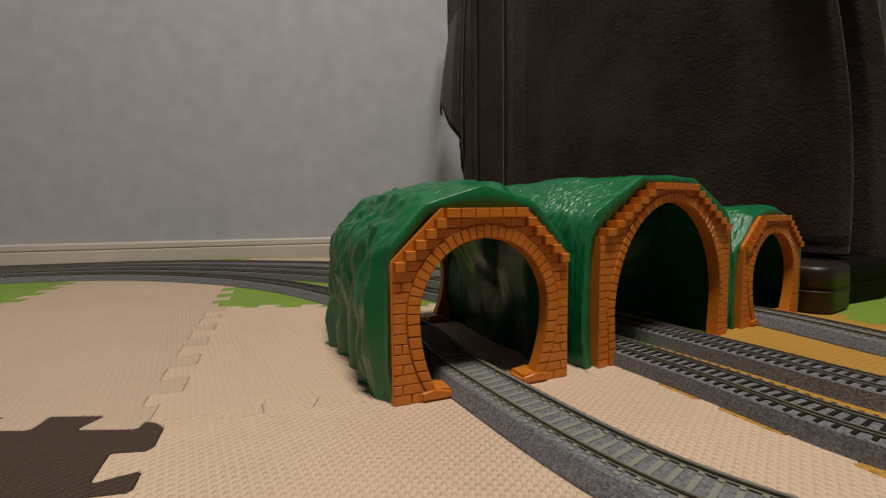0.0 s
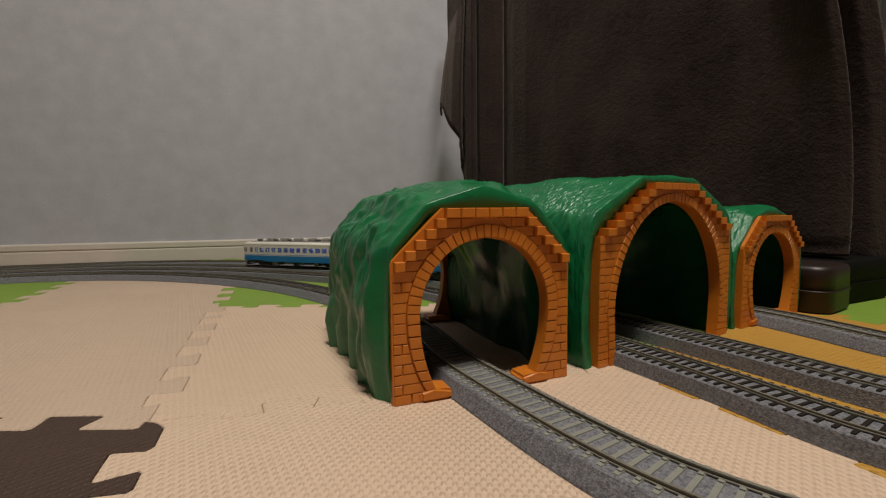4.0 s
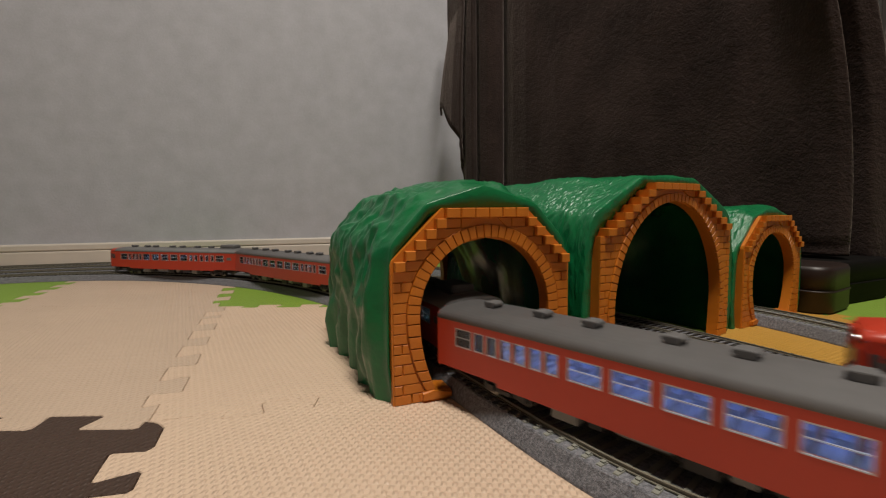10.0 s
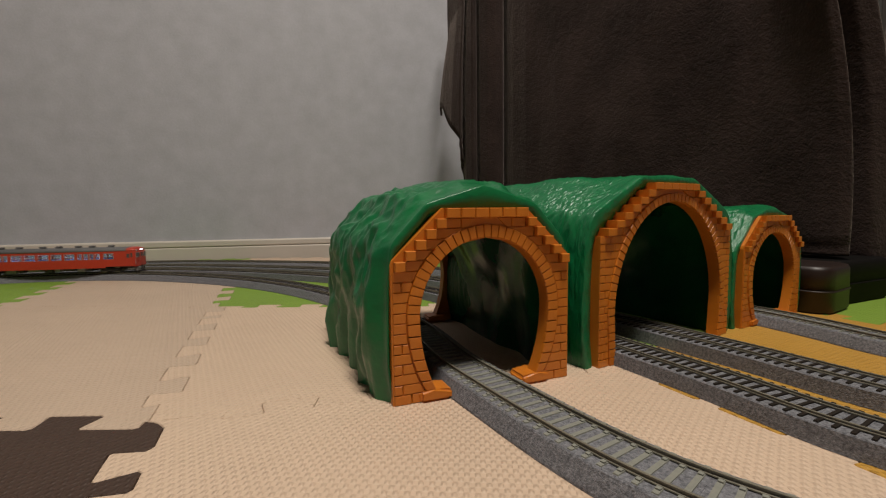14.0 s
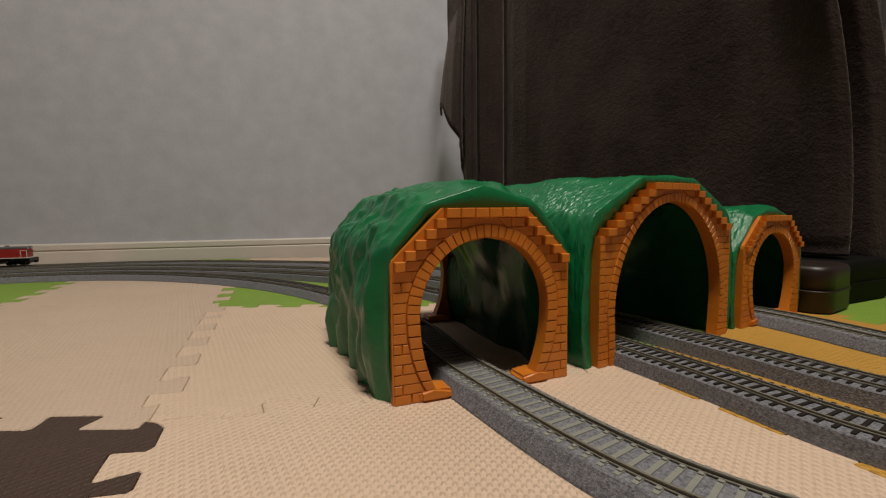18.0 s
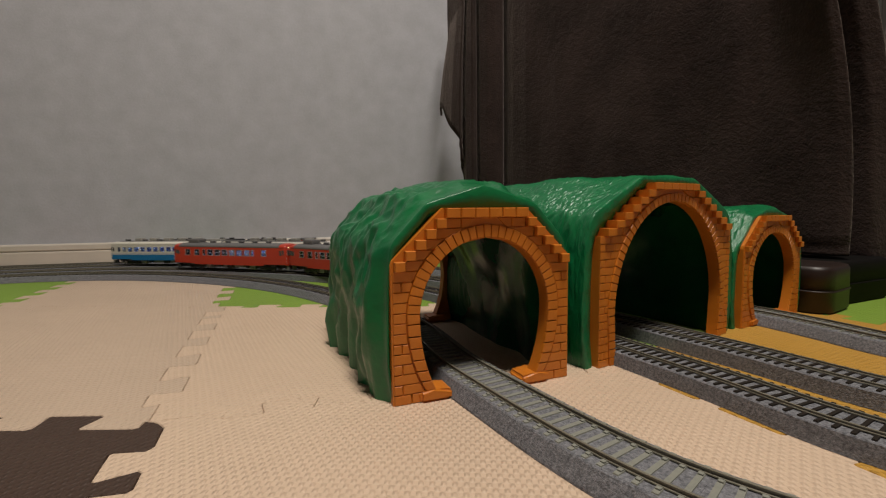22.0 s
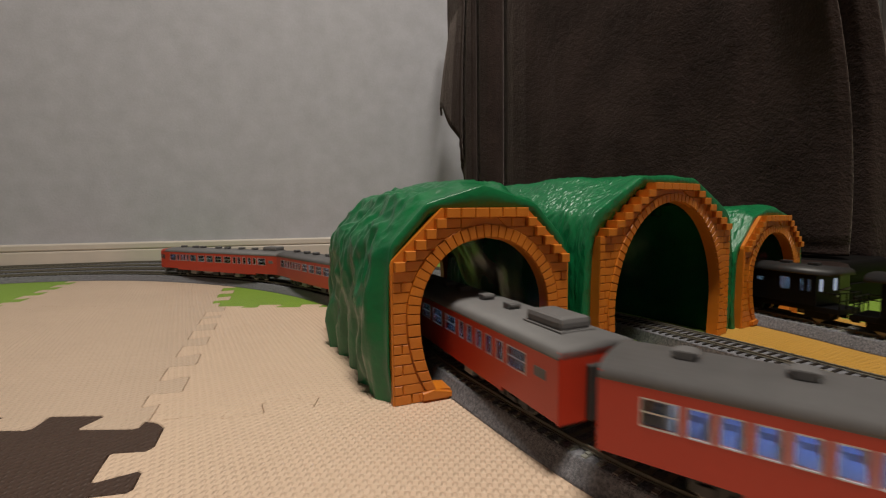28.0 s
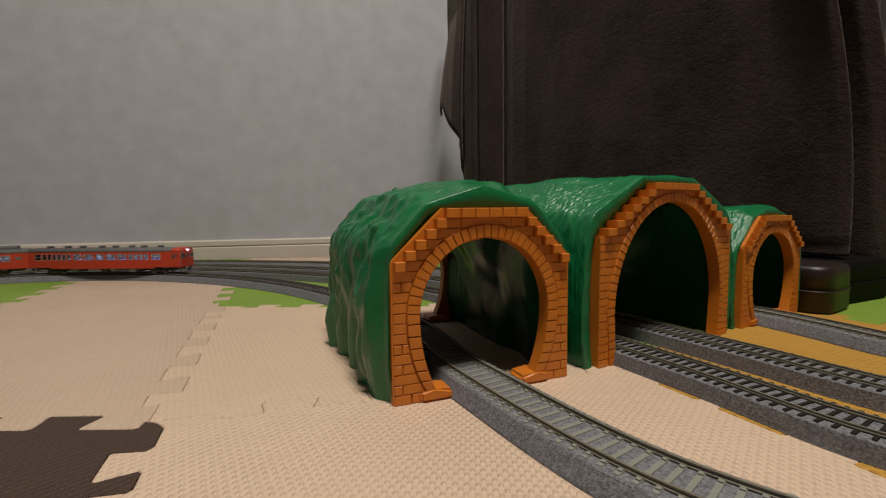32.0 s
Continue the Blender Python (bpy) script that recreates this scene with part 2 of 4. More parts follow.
# centre lines of the four tracks in mm, from the near right, through the tunnels, round to the left and back behind the camera
LINES = {
    1: [(88, 143), (59, 182), (27, 240), (5, 285), (-19, 354), (-64, 442), (-133, 529), (-225, 612), (-339, 681), (-453, 724), (-559, 742), (-649, 735), (-723, 714), (-864, 628), (-1004, 391), (-1026, 52), (-864, -309), (-486, -536), (0, -577), (356, -484), (508, -288), (432, -103), (259, 10), (151, 91)],
    2: [(185, 183), (162, 233), (135, 289), (105, 351), (50, 453), (-26, 556), (-107, 638), (-202, 698), (-380, 766), (-496, 792), (-603, 800), (-695, 788), (-774, 764), (-929, 670), (-1080, 412), (-1102, 52), (-929, -360), (-518, -603), (0, -644), (410, -546), (583, -309), (529, -93), (367, 31), (248, 122)],
    3: [(241, 221), (215, 271), (190, 320), (160, 377), (103, 481), (20, 601), (-86, 702), (-224, 775), (-413, 833), (-534, 855), (-646, 857), (-741, 839), (-826, 815), (-999, 711), (-1150, 433), (-1172, 52), (-988, -402), (-551, -670), (0, -711), (464, -608), (659, -330), (621, -82), (454, 62), (313, 154)],
    4: [(327, 308), (317, 343), (303, 388), (270, 452), (217, 521), (137, 622), (24, 726), (-100, 807), (-251, 870), (-453, 913), (-576, 922), (-683, 907), (-777, 881), (-866, 855), (-1064, 752), (-1220, 453), (-1242, 52), (-1048, -443), (-583, -736), (0, -778), (518, -670), (734, -350), (707, -72), (540, 93), (402, 206)],
}
TRACKS = {k: closed_line(v) for k, v in LINES.items()}


def on_track(k, s):
    """The place on track k at the running length s, in mm."""
    q, run = TRACKS[k]
    s = s % run[-1]
    return np.array([np.interp(s, run, q[:, 0]), np.interp(s, run, q[:, 1])])

# ---- the room ----
WALL_A, WALL_B = Vector((-0.991, 0.985)), Vector((0.9, 1.45))   # foot of the far wall


def room():
    d = (WALL_B - WALL_A).normalized()
    n = Vector((d.y, -d.x))                      # towards the camera
    base = WALL_A - d * 2.8
    ang = math.degrees(math.atan2(d.y, d.x))
    m = pose(base.x, base.y, 0, 0, 0, ang)
    wall = part("wall_north", boxes((0, 7200, 0, 100, -20, 2400)), WALL_PAPER)
    wall.matrix_world = m
    tagged(wall, "grey mottled wallpaper on a plain interior wall", "wall", kind="structure")
    # skirting of a plinth and a rounded cap with a groove between
    bm = bmesh.new()
    prof = [(0, -12), (-9, -12), (-9, 26), (-8, 28), (-6.5, 28.5), (-6.5, 30), (-9, 30.5), (-9.5, 32), (-9.5, 42), (-7, 45), (0, 45.5)]
    loft(bm, [[(0, y, z) for y, z in prof], [(7200, y, z) for y, z in prof]])
    sk = part("baseboard", bm, SKIRTING)
    sk.matrix_world = m
    tagged(sk, "cream moulded baseboard along the foot of the wall", "baseboard", kind="structure")
    for name, x0, x1, y0, y1 in (("wall_east", 3.2, 3.3, -4.2, 3.0), ("wall_west", -3.6, -3.5, -4.2, 3.0), ("wall_south", -3.6, 3.3, -4.3, -4.2)):
        w = part(name, boxes((x0 * 1000, x1 * 1000, y0 * 1000, y1 * 1000, -20, 2400)), WALL_PAPER)
        tagged(w, "grey mottled wallpaper on a plain interior wall", "wall", kind="structure")
    c = part("ceiling", boxes((-3600, 3300, -4300, 3000, 2400, 2480)), CEILING_WHITE)
    tagged(c, "plain white ceiling of the room", "ceiling", kind="structure")
    f = part("floor", boxes((-3600, 3300, -4300, 3000, -60, -12)), FLOOR_WOOD)
    tagged(f, "wooden floor under the foam play mats", "floor", kind="structure")


room()

# corners of the foam mats, in mm: the grid is a little skewed where the mats were pushed together
CORNER = {(i, j): np.array((-150 + 266.0 * i - 110 * j, 217 + 286.0 * j)) for i in range(-5, 6) for j in range(-4, 6)}
CORNER.update({(1, 0): np.array((123, 292.0)), (0, 0): np.array((-151, 217.0)), (0, 1): np.array((-261, 503.0)), (-1, 1): np.array((-526, 508.0)), (2, 0): np.array((362, 476.0)), (1, -1): np.array((237, 30.0)), (2, -1): np.array((478, 185.0)),
               (1, 1): np.array((34, 496.0)), (2, 1): np.array((300, 720.0)), (3, 0): np.array((668, 585.0)), (3, -1): np.array((770, 320.0)),
               (3, 1): np.array((575, 835.0)), (1, -2): np.array((300, -220.0)), (2, -2): np.array((590, -90.0)), (3, -2): np.array((860, 20.0)),
               (4, 0): np.array((930, 700.0)), (4, 1): np.array((850, 950.0)), (4, -1): np.array((1040, 440.0)), (4, -2): np.array((1130, 140.0))})

for at in CORNER.values():                       # the mats end just before the skirting
    at[1] = min(at[1], 965 + (at[0] + 991) * 0.246)


def jig(a, b, depth=15.0, knob=False):
    """The line of dovetail teeth from corner a to corner b; knob: the last tooth stands out beside the corner."""
    a, b = np.array(a), np.array(b)
    d = b - a
    teeth = int(max(2, min(6, round(np.linalg.norm(d) / 52))))
    n = np.array((-d[1], d[0])) / np.linalg.norm(d)
    tooth = [(0.24, 0.5), (0.27, 0.42), (0.22, -0.42), (0.25, -0.5), (0.75, -0.5), (0.78, -0.42), (0.73, 0.42), (0.76, 0.5)]
    out = []
    for i in range(teeth):
        row = tooth
        if i == 0:
            row = [(0.0, 0.0), (0.44, 0.0), (0.41, -0.42), (0.44, -0.5)] + tooth[4:]
        elif knob and i == teeth - 1:
            row = [(0.0, .5), (0.03, .42), (-0.02, -.42), (0.01, -.5), (0.40, -.5), (0.43, -.42), (0.36, .36), (0.42, .5), (0.8, .5), (0.92, .3)]
        elif i == teeth - 1:
            row = tooth[:6] + [(0.76, 0.0)]
        slide = 0.0 if knob else 0.2                # the teeth of the far edges sit off the middle
        out += [a + d * (i + u + (slide if u > 0 or i else 0)) / teeth + n * h * depth for u, h in row]
    return out


def foam_mat(i, j, mat, label):
    """One jigsaw mat: toothed on all four sides, 10 mm thick, with softly rounded top edges."""
    P = [CORNER[i, j], CORNER[i + 1, j], CORNER[i + 1, j + 1], CORNER[i, j + 1]]
    top, left = jig(P[3], P[2])[1:], jig(P[0], P[3], -17.0, True)[1:]
    ring = jig(P[0], P[1]) + jig(P[1], P[2], -17.0, True) + [P[2]] + list(reversed(top)) + [P[3]] + list(reversed(left))
    ring = np.array(ring)
    t = np.roll(ring, -1, 0) - np.roll(ring, 1, 0)
    n = np.stack([-t[:, 1], t[:, 0]], 1)
    n /= np.linalg.norm(n, axis=1)[:, None]
    bm = bmesh.new()
    shrink = lambda k, z: [(*p, z) for p in ring + n * k]
    loft(bm, [shrink(0.15, -10), shrink(0.12, -0.5), shrink(0.55, 0)])
    for f in bm.faces:
        f.smooth = False
    ob = part("foam_mat", bm, mat)
    return tagged(ob, label, "play mat", "jigsaw foam mats on the floor")


def mats():
    cream = "cream interlocking foam play mat with a pressed weave"
    kinds = {"c": (FOAM_CREAM, cream), "b": (FOAM_BROWN, "dark brown interlocking foam play mat beside cream ones"),
             "g": (FOAM_GREEN, "lime green interlocking foam play mat under the rails"), "t": (FOAM_TAN, "tan yellow interlocking foam play mat under the rails")}
    kinds["w"] = (FOAM_GREYISH, "greyish cream foam play mat with a pressed weave")
    plan = {3: "gcgccgcg", 2: "cgcgcggg", 1: "gcgwgggg", 0: "gcwwcggg", -1: "cgcbctgg", -2: "gcbcctct", -3: "cgcbcccc", -4: "gcgccgcc"}
    for j, row in plan.items():
        for k, c in enumerate("c" + row if j < 3 else row):
            i = k - (5 if j < 3 else 4)
            if min(CORNER[i, j + 1][1] - CORNER[i, j][1], CORNER[i + 1, j + 1][1] - CORNER[i + 1, j][1]) > 60:
                foam_mat(i, j, *kinds[c])


mats()


GAUGE, RAIL_TOP = {1: 19.6, 2: 17.0, 3: 17.0, 4: 17.0}, 12.0


def track(k, grey):
    """One loop of track, laid in sections of roadbed, two rails and sleepers."""
    q, run = TRACKS[k]
    total = run[-1]
    count = int(round(total / 246))
    step = total / count
    tie = SLEEPER_GREY if grey else SLEEPER_DARK
    me = bpy.data.meshes.new("sleeper")
    bm = bmesh.new()
    wd = 1.3 if grey else 1.0
    hs = 15.4 if k == 1 else 14.2 if grey else 15.2
    tz, bz = (9.9, 8.8) if grey else (10.4, 9.0)
    loft(bm, [[(-hs, -wd, bz), (hs, -wd, bz), (hs, wd, bz), (-hs, wd, bz)], [(-hs + .3, -wd + .2, tz), (hs - .3, -wd + .2, tz), (hs - .3, wd - .2, tz), (-hs + .3, wd - .2, tz)]])
    if grey:                                    # rail clips
        for o in [side * GAUGE[k] / 2 + e for side in (-1, 1) for e in (-2.3, 2.3)]:
            box(bm, o - .9, o + .9, -.9, .9, 9.5, 10.5)
    bm.to_mesh(me)
    bm.free()
    me.materials.append(tie)
    me_dark = me.copy()
    me_dark.materials.clear()
    me_dark.materials.append(SLEEPER_DARK)
    name = "concrete" if grey else "wooden"
    for i in range(count):
        s0, s1 = i * step, (i + 1) * step
        mid = on_track(k, (s0 + s1) / 2)
        seen = mid[1] > 60 and -1000 < mid[0] < 420
        near = mid[1] > 60 and -150 < mid[0] < 420
        ss = np.arange(s0 + 0.03, s1 + 3.9, 4.0).clip(max=s1 - 0.03)
        c = np.array([on_track(k, s) for s in ss])
        t = np.array([on_track(k, s + 1) - on_track(k, s - 1) for s in ss])
        t /= np.linalg.norm(t, axis=1)[:, None]
        n = np.stack([-t[:, 1], t[:, 0]], 1)
        dull = grey and not ((k == 1 and mid[0] > -10) or (k == 4 and mid[1] < 470))
        name = "concrete" if grey and not dull else "wooden"
        sec = thing("track_section", f"grey ballasted model railway track with {name} sleepers and dull rails", "train track", group="sections of model railway track")
        bm = bmesh.new()
        ft, hi = (20.5, 9.4) if grey else (17.6, 9.6)
        prof = [(-ft, 0.2), (-ft + .2, 1.2), (-16.4, hi - .6), (-15.6, hi), (15.6, hi), (16.4, hi - .6), (ft - .2, 1.2), (ft, 0.2)]
        loft(bm, [[(*(p + m * x), z) for x, z in prof] for p, m in zip(c, n)])
        part("roadbed", bm, BALLAST, sec)
        for side in (-1, 1):
            bm = bmesh.new()
            o = side * GAUGE[k] / 2
            b = 9.9 if grey else 10.3
            prof = [(o - .9, b), (o - .8, b + .4), (o - .3, b + .55), (o - .3, 11.1), (o - .55, 11.3), (o - .55, 11.9), (o + .55, 11.9), (o + .55, 11.3), (o + .3, 11.1), (o + .3, b + .6), (o + .8, b + .4), (o + .9, b)]
            loft(bm, [[(*(p + m * x), z) for x, z in prof] for p, m in zip(c, n)])
            part("rail", bm, RAIL, sec)
        pitch = 6.5 if grey else 5.7
        num = int(step / pitch)
        bj = bmesh.new() if not near else None
        if not seen:
            bj.free()
            continue
        for j in range(num):
            s = s0 + (j + .5) * step / num
            p = on_track(k, s)
            d = on_track(k, s + 1) - on_track(k, s - 1)
            m = pose(p[0] * MM, p[1] * MM, 0, 0, 0, math.degrees(math.atan2(d[1], d[0])) - 90)
            if near:
                shared("sleeper", me_dark if dull else me, sec, m)
            else:
                bj.from_mesh(me)
                bj.verts.ensure_lookup_table()
                bmesh.ops.transform(bj, matrix=m, verts=bj.verts[-len(me.vertices):])
        if not near:
            part("sleeper_rest", bj, SLEEPER_DARK if dull else tie, sec)["kind"] = "stuff"


for number, concrete in ((1, True), (2, False), (3, False), (4, True)):
    track(number, concrete)


# ---- toy tunnels ----
def arch(kind):
    """Half width of the opening and of the outside at height z, and the ring's outer half width."""
    if kind == "single":
        def inner(z):
            d = z - 47
            return 41.0 * math.sqrt(max(0.0, 1 - (d / (43.0 if d > 0 else 66.0)) ** 2))
        return dict(inner=inner, cz=47.0, rx=41.0, up=43.0, down=66.0, half=57.0, shoulder=78.0, top=107.0, top_half=32.5, row=5.63, ring=7.6, depth=9.0)
    def inner(z):
        d = z - 34
        return 65.0 * math.sqrt(max(0.0, 1 - (d / 76.5) ** 2)) if d > 0 else 65.0 + d * 0.06
    return dict(inner=inner, cz=34.0, rx=65.0, up=76.5, down=77.0, half=79.5, shoulder=88.0, top=124.0, top_half=31.0, row=5.17, ring=6.4, depth=9.0)


def outer_half(a, z):
    if z < a["shoulder"]:
        return a["half"]
    return a["half"] + (a["top_half"] - a["half"]) * (z - a["shoulder"]) / (a["top"] - a["row"] - a["shoulder"])


def ring_half(a, z):
    """Half width outside the ring of arch stones."""
    d = z - a["cz"]
    k = a["ring"]
    if d < 0:
        if a["half"] < 60:
            return (a["rx"] + k) * math.sqrt(max(0.0, 1 - (d / a["down"]) ** 2)) + .3
        return a["inner"](z) + k
    q = d / (a["up"] + k)
    return (a["rx"] + k) * math.sqrt(max(0.0, 1 - q * q))


def block(bm, quad, y0, y1, inset=0.6):
    """A brick: a quad in x, z pushed out from y1 to y0, its face drawn in a little."""
    q = [Vector(p) for p in quad]
    c = sum(q, Vector((0, 0))) / 4
    f = []
    for p in q:
        d = c - p
        f.append(p + d.normalized() * min(inset * 1.4, d.length * .5))
    loft(bm, [[(p.x, y1, p.y) for p in q], [(p.x, y0 + .6, p.y) for p in q], [(p.x, y0, p.y) for p in f]])


def portal(a, parent, facing=1):
    """A brick front: backing plate with the opening, arch stones, wall bricks, stepped shoulders and the feet."""
    m = Matrix.Identity(4) if facing > 0 else pose(0, facing * -1 * MM, 0, 0, 0, 180)
    rows = int(round(a["top"] / a["row"]))
    h = a["top"] / rows
    bm = bmesh.new()
    for r in range(rows * 2):
        z0, z1 = r * h / 2, (r + 1) * h / 2
        zr = (r // 2 + .5) * h
        w = outer_half(a, zr) - 0.6
        w0, w1 = (outer_half(a, z0), outer_half(a, z1)) if a["half"] < 60 else (w, w)
        i0, i1 = a["inner"](z0), a["inner"](z1)
        for s in (-1, 1):
            x = [s * i0, s * w0, s * w1, s * i1]
            z = [z0, z0, z1, z1]
            ring0 = [(x[i], 1.6, z[i]) for i in range(4)]
            ring1 = [(x[i], a["depth"], z[i]) for i in range(4)]
            loft(bm, [ring0, ring1] if s > 0 else [list(reversed(ring0)), list(reversed(ring1))])
    bmesh.ops.remove_doubles(bm, verts=bm.verts, dist=1e-6)
    plate = part("portal", bm, BRICK, parent, "moulded orange brick portal")
    plate.matrix_basis = m
    # arch stones
    stones = 45
    low = math.asin(-min(1.0, 46.0 / a["down"])) if a["half"] < 60 else 0.0
    angles = [low + (math.pi - 2 * low) * i / stones for i in range(stones + 1)]

    def on(t, k):
        up = a["up"] if math.sin(t) > 0 else a["down"]
        return ((a["rx"] + k) * math.cos(t), a["cz"] + (up + (k if math.sin(t) > 0 else 0)) * math.sin(t))
    gap = 0.0035
    for t0, t1 in zip(angles, angles[1:]):
        bm = bmesh.new()
        quad = [on(t0 + gap, .2), on(t0 + gap, a["ring"]), on(t1 - gap, a["ring"]), on(t1 - gap, .2)]
        block(bm, quad, -0.2, 3.0, .35)
        part("arch_stone", bm, BRICK, plate)
    if a["half"] > 60:                          # straight legs under the wide arch
        for r in range(6):
            z0, z1 = r * 5.66 + .15, r * 5.66 + 5.5
            for s in (-1, 1):
                bm = bmesh.new()
                quad = [(s * (a["inner"](z0) + .2), z0), (s * (a["inner"](z0) + 6.2), z0), (s * (a["inner"](z1) + 6.2), z1), (s * (a["inner"](z1) + .2), z1)]
                block(bm, quad if s > 0 else list(reversed(quad)), -0.2, 3.0, .35)
                part("arch_stone", bm, BRICK, plate)
    # wall bricks in courses, broken joints
    for r in range(rows):
        z0, z1 = r * h + .17, (r + 1) * h - .17
        w = outer_half(a, (r + (1.0 if a["half"] < 60 else .5)) * h) - (.6 if a["half"] < 60 else 0)
        r0, r1 = ring_half(a, z0), ring_half(a, z1)
        r1 = max(r1, r0 * .55) if r0 > 6 else r1
        spans = []
        if max(r0, r1) < 6:
            spans.append((-w, -w, w, w))
        else:
            spans += [(-w, -w, -r0, -r1), (r0, r1, w, w)]
        for xa0, xa1, xb0, xb1 in spans:
            ln = max(xb0 - xa0, xb1 - xa1)
            if ln < 2.0:
                continue
            high = (r + 1) * h > a["shoulder"]
            cap = r == rows - 1
            if xa0 < 0 < xb0:                   # a course right across
                xs = [xa0 + (xb0 - xa0) * c / max(1, round(ln / 9.2)) for c in range(max(1, round(ln / 9.2)) + 1)]
                quads = [(u, v, u, v) for u, v in zip(xs, xs[1:])]
            else:                               # from the outer edge in to the ring
                sg = 1 if xb0 > 0 else -1
                edge_w = (6.2 if a["half"] < 60 else 8.6) if high else (5.0 if r % 2 else 10.0)
                x, quads = w, []
                e0, e1 = min(abs(xa0), abs(xb0)), min(abs(xa1), abs(xb1))
                while x > min(e0, e1) + .8:
                    nx = x - (edge_w if x == w else 9.6)
                    if nx < max(e0, e1) + 3:
                        nx = -1
                    i0, i1 = max(nx, e0), max(nx, e1)
                    quads.append((i0, x, i1, x) if sg > 0 else (-x, -i0, -x, -i1))
                    x = nx
            for n, (lo0, hi0, lo1, hi1) in enumerate(quads):
                edge = high and (cap or (n == 0 and xa0 * xb0 > 0))
                bm = bmesh.new()
                block(bm, [(lo0 + .15, z0), (max(lo0 + .5, hi0 - .15), z0), (max(lo1 + .5, hi1 - .15), z1), (lo1 + .15, z1)], -2.6 if edge else 0.7, a["depth"] * .6 if edge else 3.0, .4)
                part("brick", bm, BRICK, plate)
    if a["half"] < 60:                          # splayed feet reaching into the opening
        for s in (-1, 1):
            bm = bmesh.new()
            x = [s * v for v in (42, 23.5, 22, 22.3, 26, 34, 42)]
            z = [0, 0, 1.5, 5.2, 6.2, 6.4, 6.6]
            ra, rb = [(x[i], -1.5, z[i]) for i in range(7)], [(x[i], 15, z[i]) for i in range(7)]
            loft(bm, [ra, rb] if s < 0 else [list(reversed(ra)), list(reversed(rb))])
            bmesh.ops.bevel(bm, geom=bm.edges[:], offset=1.6 * MM, segments=3, affect="EDGES")
            part("foot", bm, BRICK, plate)
    return plate


def hill(a, length, parent, seed, mat, bark):
    """The moulded green hill: a smooth collar behind each brick front, an outer skin of lumps and folds, and the inside
    of the tube in a green darkened for its shade.
    """
    rnd = Vector((seed * 7.3, seed * 3.1, 0))
    ny, na = 120, 150
    single = a["half"] < 60
    ease = lambda v: (lambda c: c * c * (3 - 2 * c))(min(1.0, max(0.0, v)))

    def crest(x, y):
        """The height of the skin over x: gabled at the collar, broad and lumpy behind it."""
        x = abs(x)
        d = min(y, length - y)
        gable = a["top"] + 12 - 11 * x / 35 if x < 35 else a["top"] + 1 - (x - 35) * 1.05
        if single and not bark:
            broad = a["top"] + 14 - 9 * (x / 42) ** 2 if x < 42 else a["top"] + 5 - (x - 42) * 1.15
            return gable + (broad - gable) * ease((d - 6) / 26)
        sh = a["shoulder"] + 8
        crown = a["top"] + (6 if single else 3) + 5 * math.sin(y / length * math.pi) ** .6
        broad = crown - (crown - sh) * max(0.0, x - a["top_half"]) / (a["half"] + 13 - a["top_half"])
        return (gable - 3 + (broad + 3 - gable) * ease((d - 5) / 14)) if single else broad
    rings = []
    for i in range(ny + 1):
        v = i / ny
        y = 5 + v * (length - 10)
        d = min(y - 5, length - 5 - y)
        if bark:
            wide = a["half"] + 12
        else:
            wide = a["half"] + 2 + 7 * ease(d / 12) + 4 * ease((y - 55) / 70)
        tall = (a["top"] + 22) if not bark else a["top"] + 9
        ring = []
        for j in range(na + 1):
            t = math.pi * j / na
            c, s = math.cos(t), math.sin(t)
            px = wide * math.copysign(abs(c) ** 0.5, c)
            pz = tall * abs(s) ** 0.5
            lim = crest(px, y)
            over = pz - lim
            pz = lim + (over - math.sqrt(over * over + 30)) / 2 + 2.0
            q = Vector((px, y, pz)) * 0.022 + rnd
            big = noise.noise(Vector((q.x * 1.1, q.y * 1.1, q.z * .8)))
            fold = noise.noise(Vector((q.x * 1.7, q.y * 2.4, q.z * .5)) + rnd)
            ridge = abs(noise.noise(Vector((q.x * 2.2, q.y * 2.4, q.z * 1.5)) - rnd))
            rough = abs(noise.noise(Vector((q.x * 4.6, q.y * 4.6, q.z * 3.0)) + rnd))
            fine = noise.noise(Vector((q.x * 9, q.y * 9, q.z * 5)))
            k = ease((d - 4) / 14)
            low = math.exp(-(pz / 50) ** 2)
            if bark:
                amp = 3.5 * big + 1.6 * ridge + .5 * fine
                amp += .6 * math.sin((px + y) * .8 + 4 * fold) * (1 - low)
            else:
                lobe = abs(math.sin(y * math.pi / 30 + .35))
                amp = 4.2 * big + 3.6 * fold - 7.5 * ridge - 3.2 * rough + .8 * fine + 3.4 + 5.5 * (lobe - .62) * low
            tuck = 1 - .045 * math.exp(-(pz / 7) ** 2)
            ring.append(((px + c * amp * k) * tuck, y, max(0.0, pz + s * amp * k)))
        ring[0] = (ring[0][0], y, 0.0)
        ring[-1] = (ring[-1][0], y, 0.0)
        rings.append(ring)
    # the skin turns in behind the brick fronts
    def lip(ring, y, k):
        out = []
        for p in ring:
            x = p[0] * (1 - (1 - (a["half"] - 3) / abs(ring[0][0])) * k)
            brick = min(a["top"], a["shoulder"] + (a["top"] - a["shoulder"]) * (a["half"] - abs(x)) / (a["half"] - a["top_half"])) - 5
            out.append((x, y, p[2] + (min(p[2], max(0.0, brick)) - p[2]) * k))
        return out
    rings = [lip(rings[0], 8.5, 1.0), lip(rings[0], 4.8, .5), lip(rings[0], 4.2, .06)] + rings
    rings += [lip(rings[-1], length - 4.2, .06), lip(rings[-1], length - 8.5, 1.0)]
    bm = bmesh.new()
